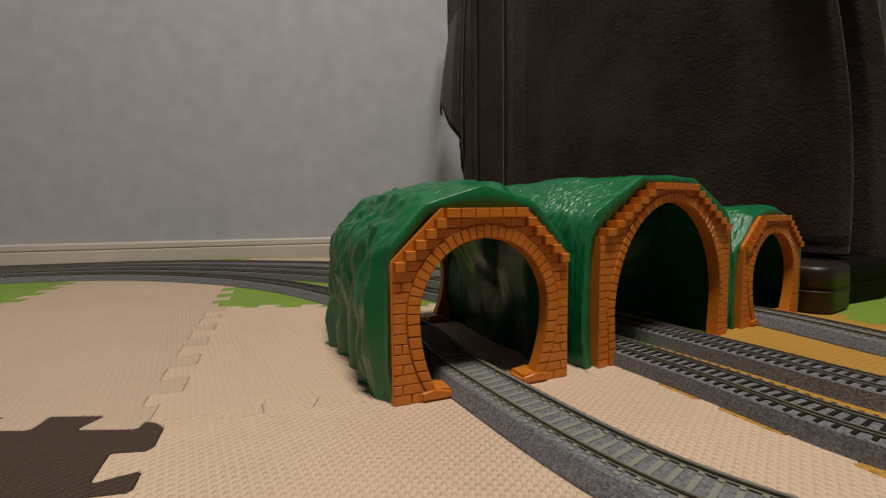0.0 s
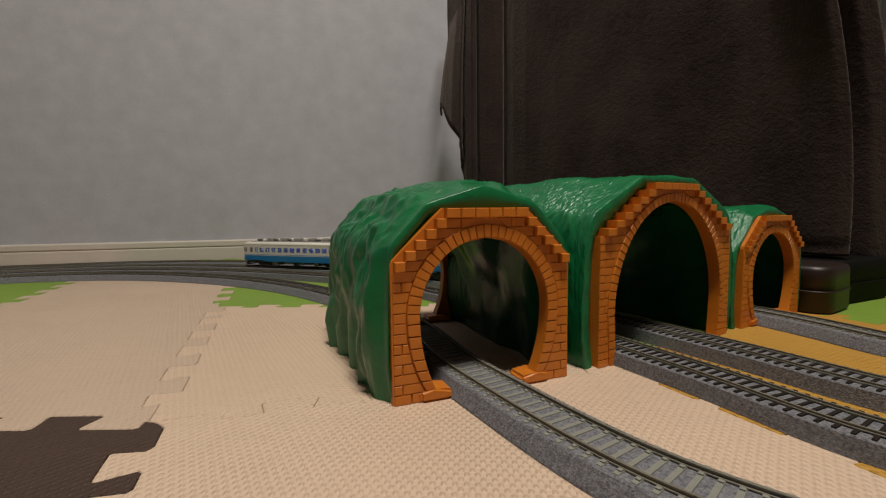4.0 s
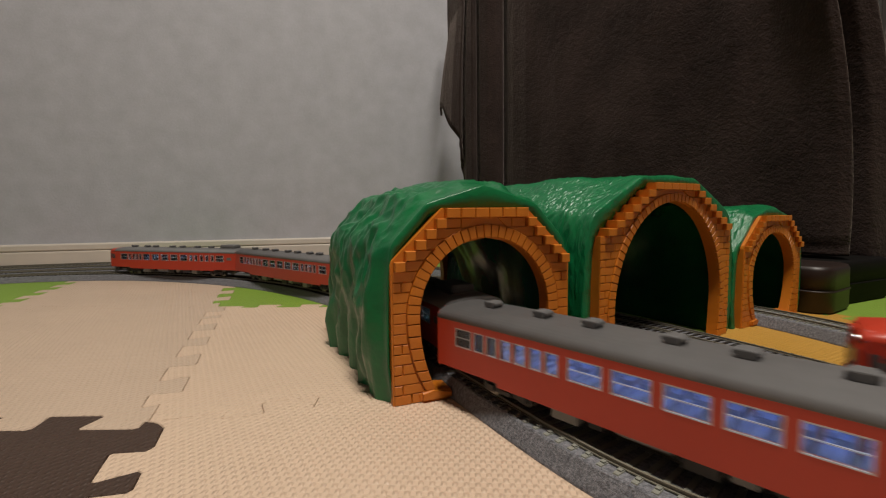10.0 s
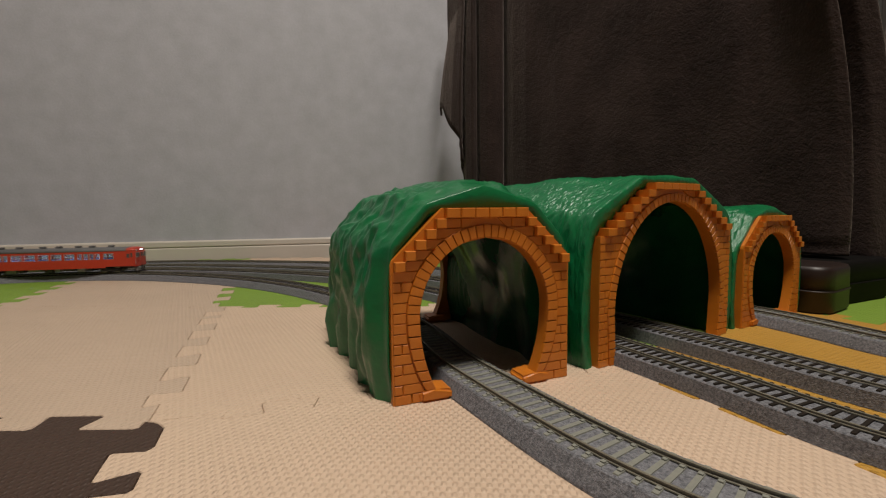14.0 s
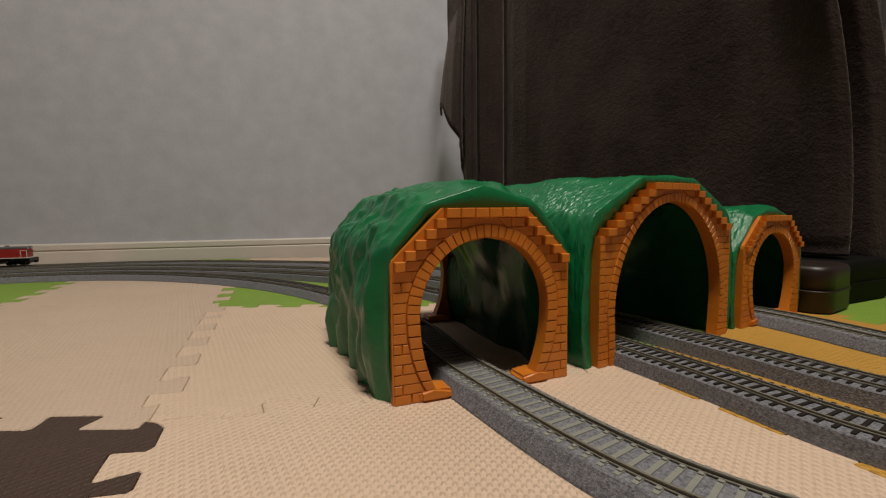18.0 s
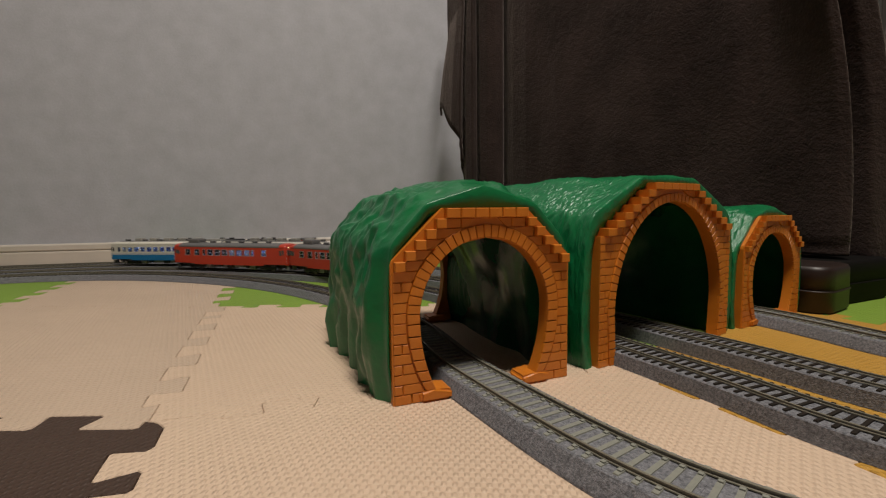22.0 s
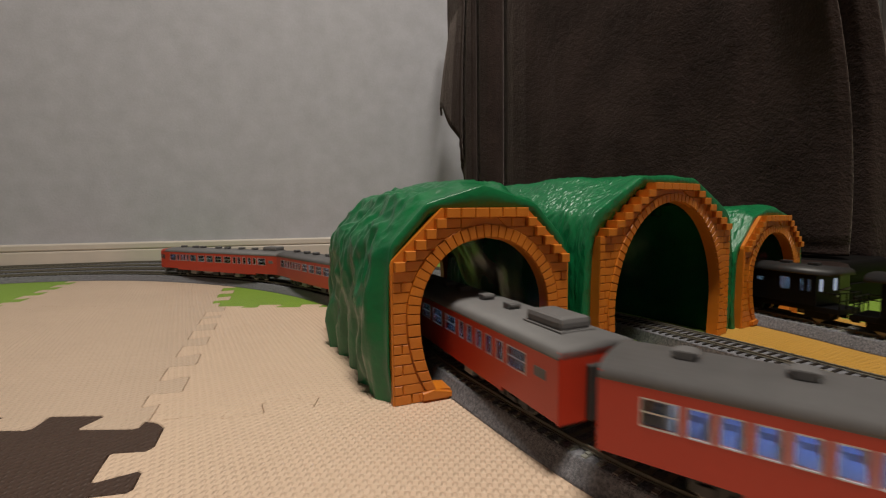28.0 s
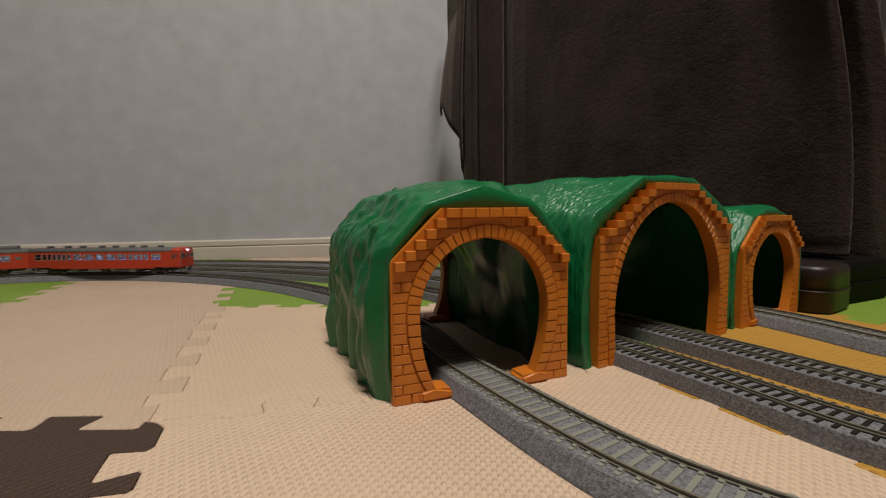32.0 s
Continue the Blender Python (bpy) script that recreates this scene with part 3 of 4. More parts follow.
    loft(bm, rings, close=False, caps=False)
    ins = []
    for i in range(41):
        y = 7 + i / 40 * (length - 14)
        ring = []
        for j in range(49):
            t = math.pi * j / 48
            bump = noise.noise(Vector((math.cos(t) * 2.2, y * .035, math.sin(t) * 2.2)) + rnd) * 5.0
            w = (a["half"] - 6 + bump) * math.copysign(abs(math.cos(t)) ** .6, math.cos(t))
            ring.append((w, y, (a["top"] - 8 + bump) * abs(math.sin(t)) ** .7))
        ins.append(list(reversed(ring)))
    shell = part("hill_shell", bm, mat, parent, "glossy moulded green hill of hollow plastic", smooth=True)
    # inside of the tube, with its shade put into the colour
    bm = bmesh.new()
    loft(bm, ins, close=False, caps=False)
    part("shaded_inside", bm, HILL_SHADED, shell, "glossy green inside of the tunnel, darkened in colour for shade", smooth=True)
    return shell


def tunnel(x, y, heading, kind, length, seed, mat, label, bark, size=1.0):
    a = arch(kind)
    ob = thing("toy_tunnel", label, "toy tunnel", pose(x * MM, y * MM, 0, 0, 0, heading) @ Matrix.Diagonal((size, size, size, 1)), "moulded toy tunnels over the tracks")
    portal(a, ob)
    back = portal(a, ob)
    back.matrix_basis = pose(0, length * MM, 0, 0, 0, 180)
    hill(a, length, ob, seed, mat, bark)
    return ob


def tunnels():
    tunnel(25.5, 250.5, 21.7, "single", 180, 1.0, HILL, "single-track toy tunnel, green plastic hill with orange brick portals", False)
    tunnel(171, 324.5, 30.6, "double", 190, 2.0, HILL_BARK, "wide double-track toy tunnel, green hill with orange brick arch", True)
    tunnel(306, 404, 29.7, "single", 175, 3.0, HILL_BARK, "single-track toy tunnel, green hill with orange brick arch, beside blanket", True, 0.92)


tunnels()


# ---- blanket over furniture, and the brown plastic box under it ----
def blanket():
    """A heavy fleece throw hanging in folds over furniture."""
    line = [(-6, 1130), (-9, 1075), (0, 975), (20, 915), (36, 892), (42, 900), (43, 948), (46, 946), (48, 894), (60, 876), (70, 885), (71.5, 955), (74, 953), (75.5, 882), (88, 868), (104, 862), (119, 868), (122, 878), (123.5, 955), (126, 950), (127.5, 868), (134, 842), (152, 808),
            (200, 752), (260, 692), (330, 617), (395, 545), (438, 490), (450, 484), (456, 492), (459, 540), (466, 610), (484, 615), (496, 560), (512, 528), (530, 520), (542, 535), (550, 600), (566, 610), (600, 610), (760, 700)]
    p = np.array(line, float)
    d = np.concatenate([[0], np.cumsum(np.linalg.norm(np.diff(p, axis=0), axis=1))])
    nu, nz = 900, 80
    bm = bmesh.new()
    rows = []
    for k in range(nz + 1):
        row = []
        for i in range(nu + 1):
            u = i / nu * d[-1]
            x = sum(np.interp(u + o, d, p[:, 0]) for o in (-2, 0, 2)) / 3
            y = sum(np.interp(u + o, d, p[:, 1]) for o in (-2, 0, 2)) / 3
            hem = 51.0
            if x < 62:
                hem = sum(np.interp(x + o, (-9, 14, 38, 45, 57), (360, 285, 246, 185, 51)) for o in (-4, 0, 4)) / 3
            elif x > 458:
                hem = max(20.0, 58 - (x - 458) * .6)
            z = hem + (640 - hem) * (k / nz) ** 1.15
            h = max(0.0, z - 90) / 100
            lean = 0.0
            if x > 380:
                lean = -min(1.0, (x - 380) / 70) * 5.5 * min(h, 2.7) ** 2
            if x < 60:
                lean = (60 - x) / 90 * 5.0 * max(0.0, min(h, 4.2) - 1.6) ** 2
            q = Vector((x * .011, y * .011, z * .0026))
            w = noise.noise(q) * 13 + noise.noise(q * 2.3) * 6.0 + noise.noise(q * 6.0) * 1.6
            w *= 0.15 + 0.85 * min(1.0, max(0.0, (x - 135) / 70))
            if k == 0:
                w -= 1.5
            elif k <= 4:
                w -= 3.0 * math.sin(k / 4 * math.pi)
            row.append((x + lean - w * .5, y - w * .7, z))
        rows.append(row)
    loft(bm, rows, close=False, caps=False)
    # the top lies flat over the furniture
    ob = part("blanket", bm, FLEECE, smooth=True)
    s = ob.modifiers.new("thickness", "SOLIDIFY")
    s.thickness, s.offset = 0.004, -1
    return tagged(ob, "charcoal grey fleece blanket hanging in folds over furniture", "blanket")


# unseen dark core for the covered furniture, added to stop light passing through
def chest():
    ob = thing("blanket_core", "dark unseen core added under the fleece blanket to block light", "chest", pose(0.42, 0.82, 0, 0, 0, -47))
    bm = boxes((-280, 270, -40, 230, 66, 610, 6))
    part("body", bm, TRAIN_UNDER, ob)
    for x in (-270, 270):
        for y in (-50, 200):
            part("leg", boxes((x - 14, x + 14, y - 14, y + 14, 0, 66, 2)), TRAIN_UNDER, ob)
    return ob


def plastic_box(x, y, turn, w, d, mat, label):
    """A low brown tub with a ridge round its middle and softly rounded corners; w, d: half its sides."""
    ob = thing("plastic_box", label, "storage box", pose(x, y, 0, 0, 0, turn), "brown tubs under the blanket")
    def ring(x, y, r, z):
        out = []
        for cx, cy, a0 in ((x - r, y - r, 0), (-x + r, y - r, 90), (-x + r, -y + r, 180), (x - r, -y + r, 270)):
            out += [(cx + r * math.cos(radians(a0 + a)), cy + r * math.sin(radians(a0 + a)), z) for a in range(0, 91, 15)]
        return out
    tier = lambda k, r, z: ring(w + k, d + k, r, z)
    bm = bmesh.new()
    loft(bm, [tier(-2, 17, 0), tier(0, 18, 3), tier(0, 18, 21), tier(.8, 18, 21.6), tier(.8, 18, 22.6), tier(0, 18, 23.2)])
    part("base", bm, mat, ob, smooth=True)
    bm = bmesh.new()
    loft(bm, [tier(0, 18, 23.4), tier(-.5, 18, 43), tier(-2, 17, 46.5), tier(-5, 16, 47.5), tier(-8, 15, 47)])
    part("lid", bm, mat, ob, smooth=True)
    return ob


blanket()
chest()
plastic_box(0.382, 0.468, 33, 36.0, 36.0, BOX_BROWN, "dark brown plastic tub with a ridge round its middle")
# fills the dark space under the furniture; its shade is in the colour
plastic_box(0.460, 0.515, 24, 58.0, 32.0, BOX_SHADED, "long plastic tub, near-black colour standing for deep shade under furniture")


# ---- trains ----
BODY_LOW, EAVE, HALF = 12.0, 40.5, 18.3


def side_wall(bm, x0, x1, y, t, low, high, holes, bands):
    """A side of the body between x0 and x1, with holes (xa, xb, za, zb) through it; bands: (z0, z1, material) from low to high."""
    xs = [x0] + [v for h in holes for v in h[:2]] + [x1]
    for i in range(len(holes) + 1):                       # full-height pillars
        a, b = xs[2 * i], xs[2 * i + 1]
        if b - a > .05:
            for z0, z1, mi in bands:
                box(bm, a, b, y - t / 2, y + t / 2, z0, z1, mi=mi)
    for xa, xb, za, zb in holes:
        for z0, z1, mi in bands:
            for c0, c1 in ((z0, min(z1, za)), (max(z0, zb), z1)):
                if c1 - c0 > .05:
                    box(bm, xa, xb, y - t / 2, y + t / 2, c0, c1, mi=mi)
    bmesh.ops.remove_doubles(bm, verts=bm.verts, dist=1e-6)


def window(parent, xa, xb, za, zb, y, sgn, bar, trim):
    bm = bmesh.new()
    w, o = .45, .75
    y0, y1 = (y + sgn * .2, y + sgn * o) if sgn > 0 else (y + sgn * o, y + sgn * .2)
    for r in ((xa - w, xb + w, za - w, za), (xa - w, xb + w, zb, zb + w), (xa - w, xa, za, zb), (xb, xb + w, za, zb)):
        box(bm, r[0], r[1], y0, y1, r[2], r[3])
    if bar:
        zm = za + (zb - za) * .52
        box(bm, xa, xb, y0, y0 + .4, zm - .22, zm + .22)
    f = part("window", bm, trim, parent)
    part("pane", boxes((xa, xb, y - .15, y + .15, za, zb)), GLASS, f).visible_shadow = False
    return f


def bogie(parent, x, mat):
    bm = boxes((-15, 15, -11.5, -9.5, 3, 8, .6), (-15, 15, 9.5, 11.5, 3, 8, .6), (-3, 3, -11, 11, 4, 8.5, .6),
               (-12.5, -7.5, -12.6, -9.5, 3, 7, .5), (7.5, 12.5, -12.6, -9.5, 3, 7, .5), (-12.5, -7.5, 9.5, 12.6, 3, 7, .5), (7.5, 12.5, 9.5, 12.6, 3, 7, .5),
               (-3.5, 3.5, -12.8, -10, 3.5, 6, .5), (-3.5, 3.5, 10, 12.8, 3.5, 6, .5))
    b = part("bogie", bm, mat, parent)
    b.matrix_basis = pose(x * MM, 0, 0)
    for wx in (-10, 10):
        bm = bmesh.new()
        for s in (-1, 1):
            rod(bm, (wx * MM, s * 7.1 * MM, 5.2 * MM), (wx * MM, s * 9.2 * MM, 5.2 * MM), 5.2 * MM, 16)
        rod(bm, (wx * MM, -7.1 * MM, 5.2 * MM), (wx * MM, 7.1 * MM, 5.2 * MM), 1.0 * MM, 8)
        part("wheelset", bm, WHEEL_METAL, b)


def roof_mesh(x0, x1, cab0, cab1, half, eave, crown, cap, mi_cap=1, edge=2.0):
    """A curved roof; towards a cab it dips and rounds off, in the body's colour."""
    def ring(x, k, drop):
        return [(x, half * k * math.copysign(abs(math.cos(t)) ** .75, math.cos(t)), eave - .3 + (crown - eave) * (1 - drop) * abs(math.sin(t)) ** .8) for t in [math.pi * i / 14 for i in range(15)]] + \
               [(x, -half * k, eave - 1.2), (x, half * k, eave - 1.2)]
    st = []
    if cab0:
        st += [(x0 + .7, .86, .62), (x0 + 1.5, .93, .36), (x0 + 4, .98, .16), (x0 + 9, 1, .04), (x0 + cap, 1.0, 0), (x0 + cap + .01, 1.0, 0)]
    else:
        st += [(x0, 1, 0)]
    mid = len(st)
    if cab1:
        st += [(x1 - cap - .01, 1.0, 0), (x1 - cap, 1.0, 0), (x1 - 9, 1, .04), (x1 - 4, .98, .16), (x1 - 1.5, .93, .36), (x1 - .7, .86, .62)]
    else:
        st += [(x1, 1, 0)]
    bm = bmesh.new()
    loft(bm, [ring(*s) for s in st])
    for f in bm.faces:
        c = f.calc_center_median().x / MM
        f.material_index = mi_cap if (cab0 and c < x0 + cap) or (cab1 and c > x1 - cap) or abs(f.calc_center_median().y) / MM > half * edge else 0
        f.smooth = True
    return bm


def cab_end(parent, x, sgn, paint, mats, lights, stripe=None, lit=True, amber=False):
    """A driving end: rounded face, three windows, gangway door, lamps, skirt and coupler."""
    bm = bmesh.new()
    prof = [(HALF - .2, 0), (HALF - .6, 1.6), (HALF - 2.4, 3.0), (6, 3.9), (0, 4.0), (-6, 3.9), (-HALF + 2.4, 3.0), (-HALF + .6, 1.6), (-HALF + .2, 0)]
    zs = ((BODY_LOW - 1, .95), (BODY_LOW, .97), (BODY_LOW + 4, 1), (EAVE - 4, 1), (EAVE - .5, .985), (EAVE + 1.5, .93), (EAVE + 3.4, .8))
    back = lambda z: max(0.0, z - EAVE + 4) * .28
    loft(bm, [[(x + sgn * (d * 1 - back(z) - 3), y * k, z) for y, d in (prof if sgn > 0 else list(reversed(prof)))] for z, k in zs])
    for f in bm.faces:
        c = f.calc_center_median().z / MM
        f.material_index = 1 if stripe and c < stripe else 0
    front = part("cab_front", bm, mats, parent)
    fx = lambda y: x + sgn * ((np.interp(abs(y), (0, 6, HALF - 2.4, HALF - .6), (4.0, 3.9, 3.0, 1.6))) - 3)
    def plate(name, y0, y1, z0, z1, mat, proud=.35, label=""):
        a, b = fx(y0), fx(y1)
        t = sgn * proud
        bm = bmesh.new()
        r0 = [(a - sgn * .3, y0, z0), (b - sgn * .3, y1, z0), (b - sgn * .3 - sgn * .25, y1, z1), (a - sgn * .3 - sgn * .25, y0, z1)]
        r1 = [(p[0] + t + sgn * .3, p[1], p[2]) for p in r0]
        loft(bm, [r0, r1] if sgn > 0 else [list(reversed(r0)), list(reversed(r1))])
        return part(name, bm, mat, front, label)
    for y0, y1 in ((-15.4, -6.4), (6.4, 15.4)):
        plate("window_trim", y0 - .4, y1 + .4, 27.2, 36.0, TRAIN_TRIM, .3)
        plate("cab_window", y0, y1, 28.0, 35.6, CAB_GLASS, .55)
    plate("gangway_door", -4.4, 4.4, BODY_LOW + 1, 36.5, paint, .6)
    plate("door_window", -2.4, 2.4, 28.5, 35, CAB_GLASS, .9)
    for y in (-11.2, 11.2):
        bm = bmesh.new()
        rod(bm, ((fx(y) - sgn * 3) * MM, y * MM, 39.6 * MM), ((fx(y) - sgn * .3) * MM, y * MM, 39.6 * MM), 1.6 * MM, 14)
        lamp = part("tail_lamp", bm, TRAIN_TRIM, front, "round silver-rimmed tail lamp")
        bm = bmesh.new()
        rod(bm, ((fx(y) - sgn * .5) * MM, y * MM, 39.6 * MM), ((fx(y) - sgn * .1) * MM, y * MM, 39.6 * MM), 1.1 * MM, 12)
        part("lens", bm, AMBER if amber else CAB_GLASS, lamp, "glowing amber lens" if amber else "")
    if lights == "centre":
        bm = boxes((min(x - sgn * 4, x + sgn * 1.1), max(x - sgn * 4, x + sgn * 1.1), -5.2, 5.2, 38.6, 43.0, 1.6))
        housing = part("headlight_housing", bm, paint, front)
        part("headlight", boxes((min(x, x + sgn * 1.4), max(x, x + sgn * 1.4), -3.6, 3.6, 39.5, 42.0, 1.1)), HEADLIGHT if lit else LAMP_OFF, housing, "lit white headlight" if lit else "unlit headlight glass")
        for y in (-4.5, 4.5):
            part("lamp_bracket", boxes((min(fx(y), fx(y) + sgn * .9), max(fx(y), fx(y) + sgn * .9), y * 2.2 - .9, y * 2.2 + .9, 21, 23.2, .4)), paint, front)
    else:
        for y in (-11.5, 11.5):
            bm = bmesh.new()
            rod(bm, ((x - sgn * 2.5) * MM, y * MM, 39.3 * MM), ((x + sgn * .7) * MM, y * MM, 39.3 * MM), 1.6 * MM, 14)
            part("headlight", bm, HEADLIGHT if lights == "wide_lit" else TRAIN_TRIM, front)
        plate("destination_sign", -5.2, 5.2, 38, 41, CAB_GLASS, .9)
    part("skirt", boxes((min(x - sgn * 4, x - sgn * .5), max(x - sgn * 4, x - sgn * .5), -12.5, -7.2, 2.4, 9.8, .8), (min(x - sgn * 4, x - sgn * .5), max(x - sgn * 4, x - sgn * .5), 7.2, 12.5, 2.4, 9.8, .8), (min(x - sgn * 4, x - sgn * .5), max(x - sgn * 4, x - sgn * .5), -12.3, 12.3, 2.6, 4.4, .6)), TRAIN_SKIRT, front)
    bm = boxes((min(x, x + sgn * 3), max(x, x + sgn * 3), -1.6, 1.6, 4.5, 8.5, .5), (min(x + sgn * 3, x + sgn * 4.5), max(x + sgn * 3, x + sgn * 4.5), -2.6, 2.6, 4, 9, .5))
    part("coupler", bm, TRAIN_UNDER, front)
    for y in (-HALF + 1.5, HALF - 1.5):
        bm = bmesh.new()
        rod(bm, ((fx(y) + sgn * .6) * MM, y * MM, 15 * MM), ((fx(y) + sgn * .6) * MM, y * MM, 25 * MM), .3 * MM, 6)
        part("handrail", bm, TRAIN_TRIM, front)
    return front


CAB_GLASS = material("cab_glass_dark", (0.085, 0.08, 0.08), 0.09, 0, (0.045, 0.043, 0.043), 90)


def rail_car(name, label, length, cab0, cab1, wins, vents, kits, scheme, group, lights="centre", lit=(True, True), amber=False, seat=33.0, wide=1.0, tall=1.0):
    """A lit passenger car. wins: (from, to, bar) as shares of the length from the front end; front is +x."""
    ob = thing(name, label, "model train", group=group)
    x0, x1 = -length / 2, length / 2
    c0, c1 = x0 + (3.0 if cab0 else 0), x1 - (3.0 if cab1 else 0)
    blue = scheme == "blue"
    paint = TRAIN_WHITE if blue else TRAIN_RED
    mats = [TRAIN_WHITE, TRAIN_BLUE] if blue else [TRAIN_RED, TRAIN_RED]
    za, zb = (26.4, 34.8) if blue else (25.6, 35.2)
    bands = [(BODY_LOW, 20.5, 1), (20.5, 21.4, 0), (21.4, 22.4, 1), (22.4, EAVE, 0)] if blue else [(BODY_LOW, EAVE, 0)]
    holes = sorted((x1 - b * length, x1 - a * length, za, zb) for a, b, _ in wins)
    bars = {round(x1 - b * length, 2): bar for a, b, bar in wins}
    for sgn in (-1, 1):
        bm = bmesh.new()
        side_wall(bm, c0, c1, sgn * (HALF - .6), 1.2, BODY_LOW, EAVE, holes, bands)
        box(bm, c0 + 42, c1 - 42, sgn * (HALF - .6) - .6, sgn * (HALF - .6) + .6, BODY_LOW - 2.2, BODY_LOW, 0, 1)
        wall = part("side", bm, mats, ob)
        for h in holes:
            window(wall, *h, sgn * (HALF - .6), sgn, bars[round(h[0], 2)], TRAIN_TRIM if not blue else TRAIN_WHITE)
        for dx in (7.2, length - 7.2) if blue else (10.5, length - 10.5):
            if (dx < 20 and cab1) or (dx > 20 and cab0):
                xd, dw = x1 - dx, 2.6 if blue else 4.0
                d = part("cab_door", boxes((xd - dw, xd + dw, sgn * HALF - .15, sgn * HALF + .15, 22.6 if blue else BODY_LOW + 1, 37, 0)), paint, wall)
                xc = xd + (5 if dx < 20 else -5) * (.78 if blue else 1)
                part("corner_window", boxes((xc - dw * .38, xc + dw * .38, sgn * HALF - .5, sgn * HALF + .15, 28, 35.5, 0)), CAB_GLASS, wall)
                part("door_window", boxes((xd - dw * .55, xd + dw * .55, sgn * HALF - .3, sgn * HALF + .35, 27, 34.5, 0)), CAB_GLASS, d)
        if kits and not blue:
            xg = x1 - .955 * length
            part("grille", boxes((xg - 4, xg + 4, sgn * HALF - .2, sgn * HALF + .3, 28, 32.5, .2)), TRAIN_ROOF, wall)
    for x, sgn, cab in ((x0, -1, cab0), (x1, 1, cab1)):
        if cab:
            cab_end(ob, x, sgn, paint, mats, lights, 21.5 if blue else None, lit[sgn > 0], amber and sgn > 0)
        else:
            e = part("end_wall", boxes((min(x, x - sgn * 1.2), max(x, x - sgn * 1.2), -HALF + .2, HALF - .2, BODY_LOW - 1, EAVE + 2, .5)), paint, ob)
            part("gangway", boxes((min(x, x + sgn * 2.6), max(x, x + sgn * 2.6), -6, 6, BODY_LOW, 36, .8)), TRAIN_UNDER, e)
            part("coupler", boxes((min(x, x + sgn * 3.4), max(x, x + sgn * 3.4), -1.5, 1.5, 4.5, 8, .4)), TRAIN_UNDER, e)
    roof = part("roof", roof_mesh(x0, x1, cab0, cab1, HALF + .15, EAVE, 46.2, 13.0, 1, .7 if blue else 2.0), [TRAIN_ROOF, paint], ob, "dark grey rounded roof")
    for v in vents:
        xv = x1 - v * length
        part("roof_vent", boxes((xv - 2.9, xv + 2.9, -3.6, 3.6, 45.8, 49.4, .6), (xv - 4.0, xv + 4.0, -3.0, 3.0, 47.2, 48.9, .4)), TRAIN_ROOF, roof)
    for a, b, hw, hz in kits:
        xa, xb = x1 - b * length, x1 - a * length
        k = part("roof_unit", boxes((xa, xb, -hw, hw, 45.5, hz, 2.4), (xa - 1, xb + 1, -hw - .8, hw + .8, 45.2, 46.6, .4)), AIRCON if blue else TRAIN_ROOF, roof)
    # inside: floor, seats, ceiling light
    part("floor_pan", boxes((x0 + 3, x1 - 3, -HALF + 2, HALF - 2, BODY_LOW - 1, BODY_LOW + 1, 0)), TRAIN_UNDER, ob)
    bm = bmesh.new()
    n = int(length / 10)
    for i in range(n):
        xs = x0 + 8 + (length - 18) * i / n
        for s in (-1, 1):
            box(bm, xs, xs + 6.5, s * 9 - 6.5, s * 9 + 6.5, BODY_LOW + 1, 23.5)
            box(bm, xs + 4, xs + 5.5, s * 9 - 6.5, s * 9 + 6.5, 23.5, seat)
    part("seats", bm, SEAT_BLUE, ob, "rows of blue seats")
    part("ceiling_lining", boxes((x0 + 4, x1 - 4, -HALF + 1.6, HALF - 1.6, EAVE - 1.2, EAVE - .4, 0)), CABIN_CREAM, ob)
    cut = 26 if blue else 22
    for xb in (x0 + cut - 1.5, x1 - cut + .5):
        part("bulkhead", boxes((xb, xb + 1, -HALF + 1.4, HALF - 1.4, BODY_LOW + 1, EAVE - 1.2, 0)), CABIN_CREAM, ob)
    part("light_strip", boxes((x0 + cut + 2, x1 - cut - 2, -4, 4, EAVE - 2.2, EAVE - 1.3, 0)), CABIN_LIGHT, ob, "lit bluish interior light strip")
    # under the floor: bogies, tanks and boxes
    for s in (-1, 1):
        bogie(ob, s * (length / 2 - 42), TRAIN_UNDER)
    for i, (a, b, w) in enumerate(((.27, .32, 15), (.335, .36, 14), (.38, .46, 13.5), (.475, .52, 15.3), (.53, .56, 14), (.575, .64, 14), (.66, .70, 15.3), (.715, .74, 14))):
        part("underfloor_box", boxes((x1 - b * length, x1 - a * length, -w, w, 3.4 + (i % 3) * 1.1, BODY_LOW - 1, .8)), TRAIN_SKIRT if i % 2 == 0 else TRAIN_UNDER, ob)
    part("underframe", boxes((x0 + 8, x1 - 8, -6, 6, 7, BODY_LOW - 1, .3)), TRAIN_UNDER, ob)
    if wide != 1.0:
        for p in ob.children_recursive:
            p.data.transform(Matrix.Diagonal((1, wide, tall, 1)))
    return ob


VAN_ROOF = material("van_roof_charcoal", (0.022, 0.021, 0.021), 0.5, 0, (0.016, 0.015, 0.015), 80)
AIRCON = material("aircon_beige", (0.3, 0.29, 0.26), 0.5, 0, (0.24, 0.23, 0.21), 90)
LENGTH, PITCH = 228.0, 235.0
INNER_LENGTH, SECOND_LENGTH = 259.0, 233.0
BIG, SLIM = True, False
WINS_A = [(.10, .155, BIG)] + [(u, u + .02, SLIM) for u in (.167, .20, .226, .256)] + [(u, u + .055, BIG) for u in (.288, .363, .438, .513, .588)] + [(u, u + .022, SLIM) for u in (.662, .70, .742, .782, .822)] + [(.86, .915, BIG)]
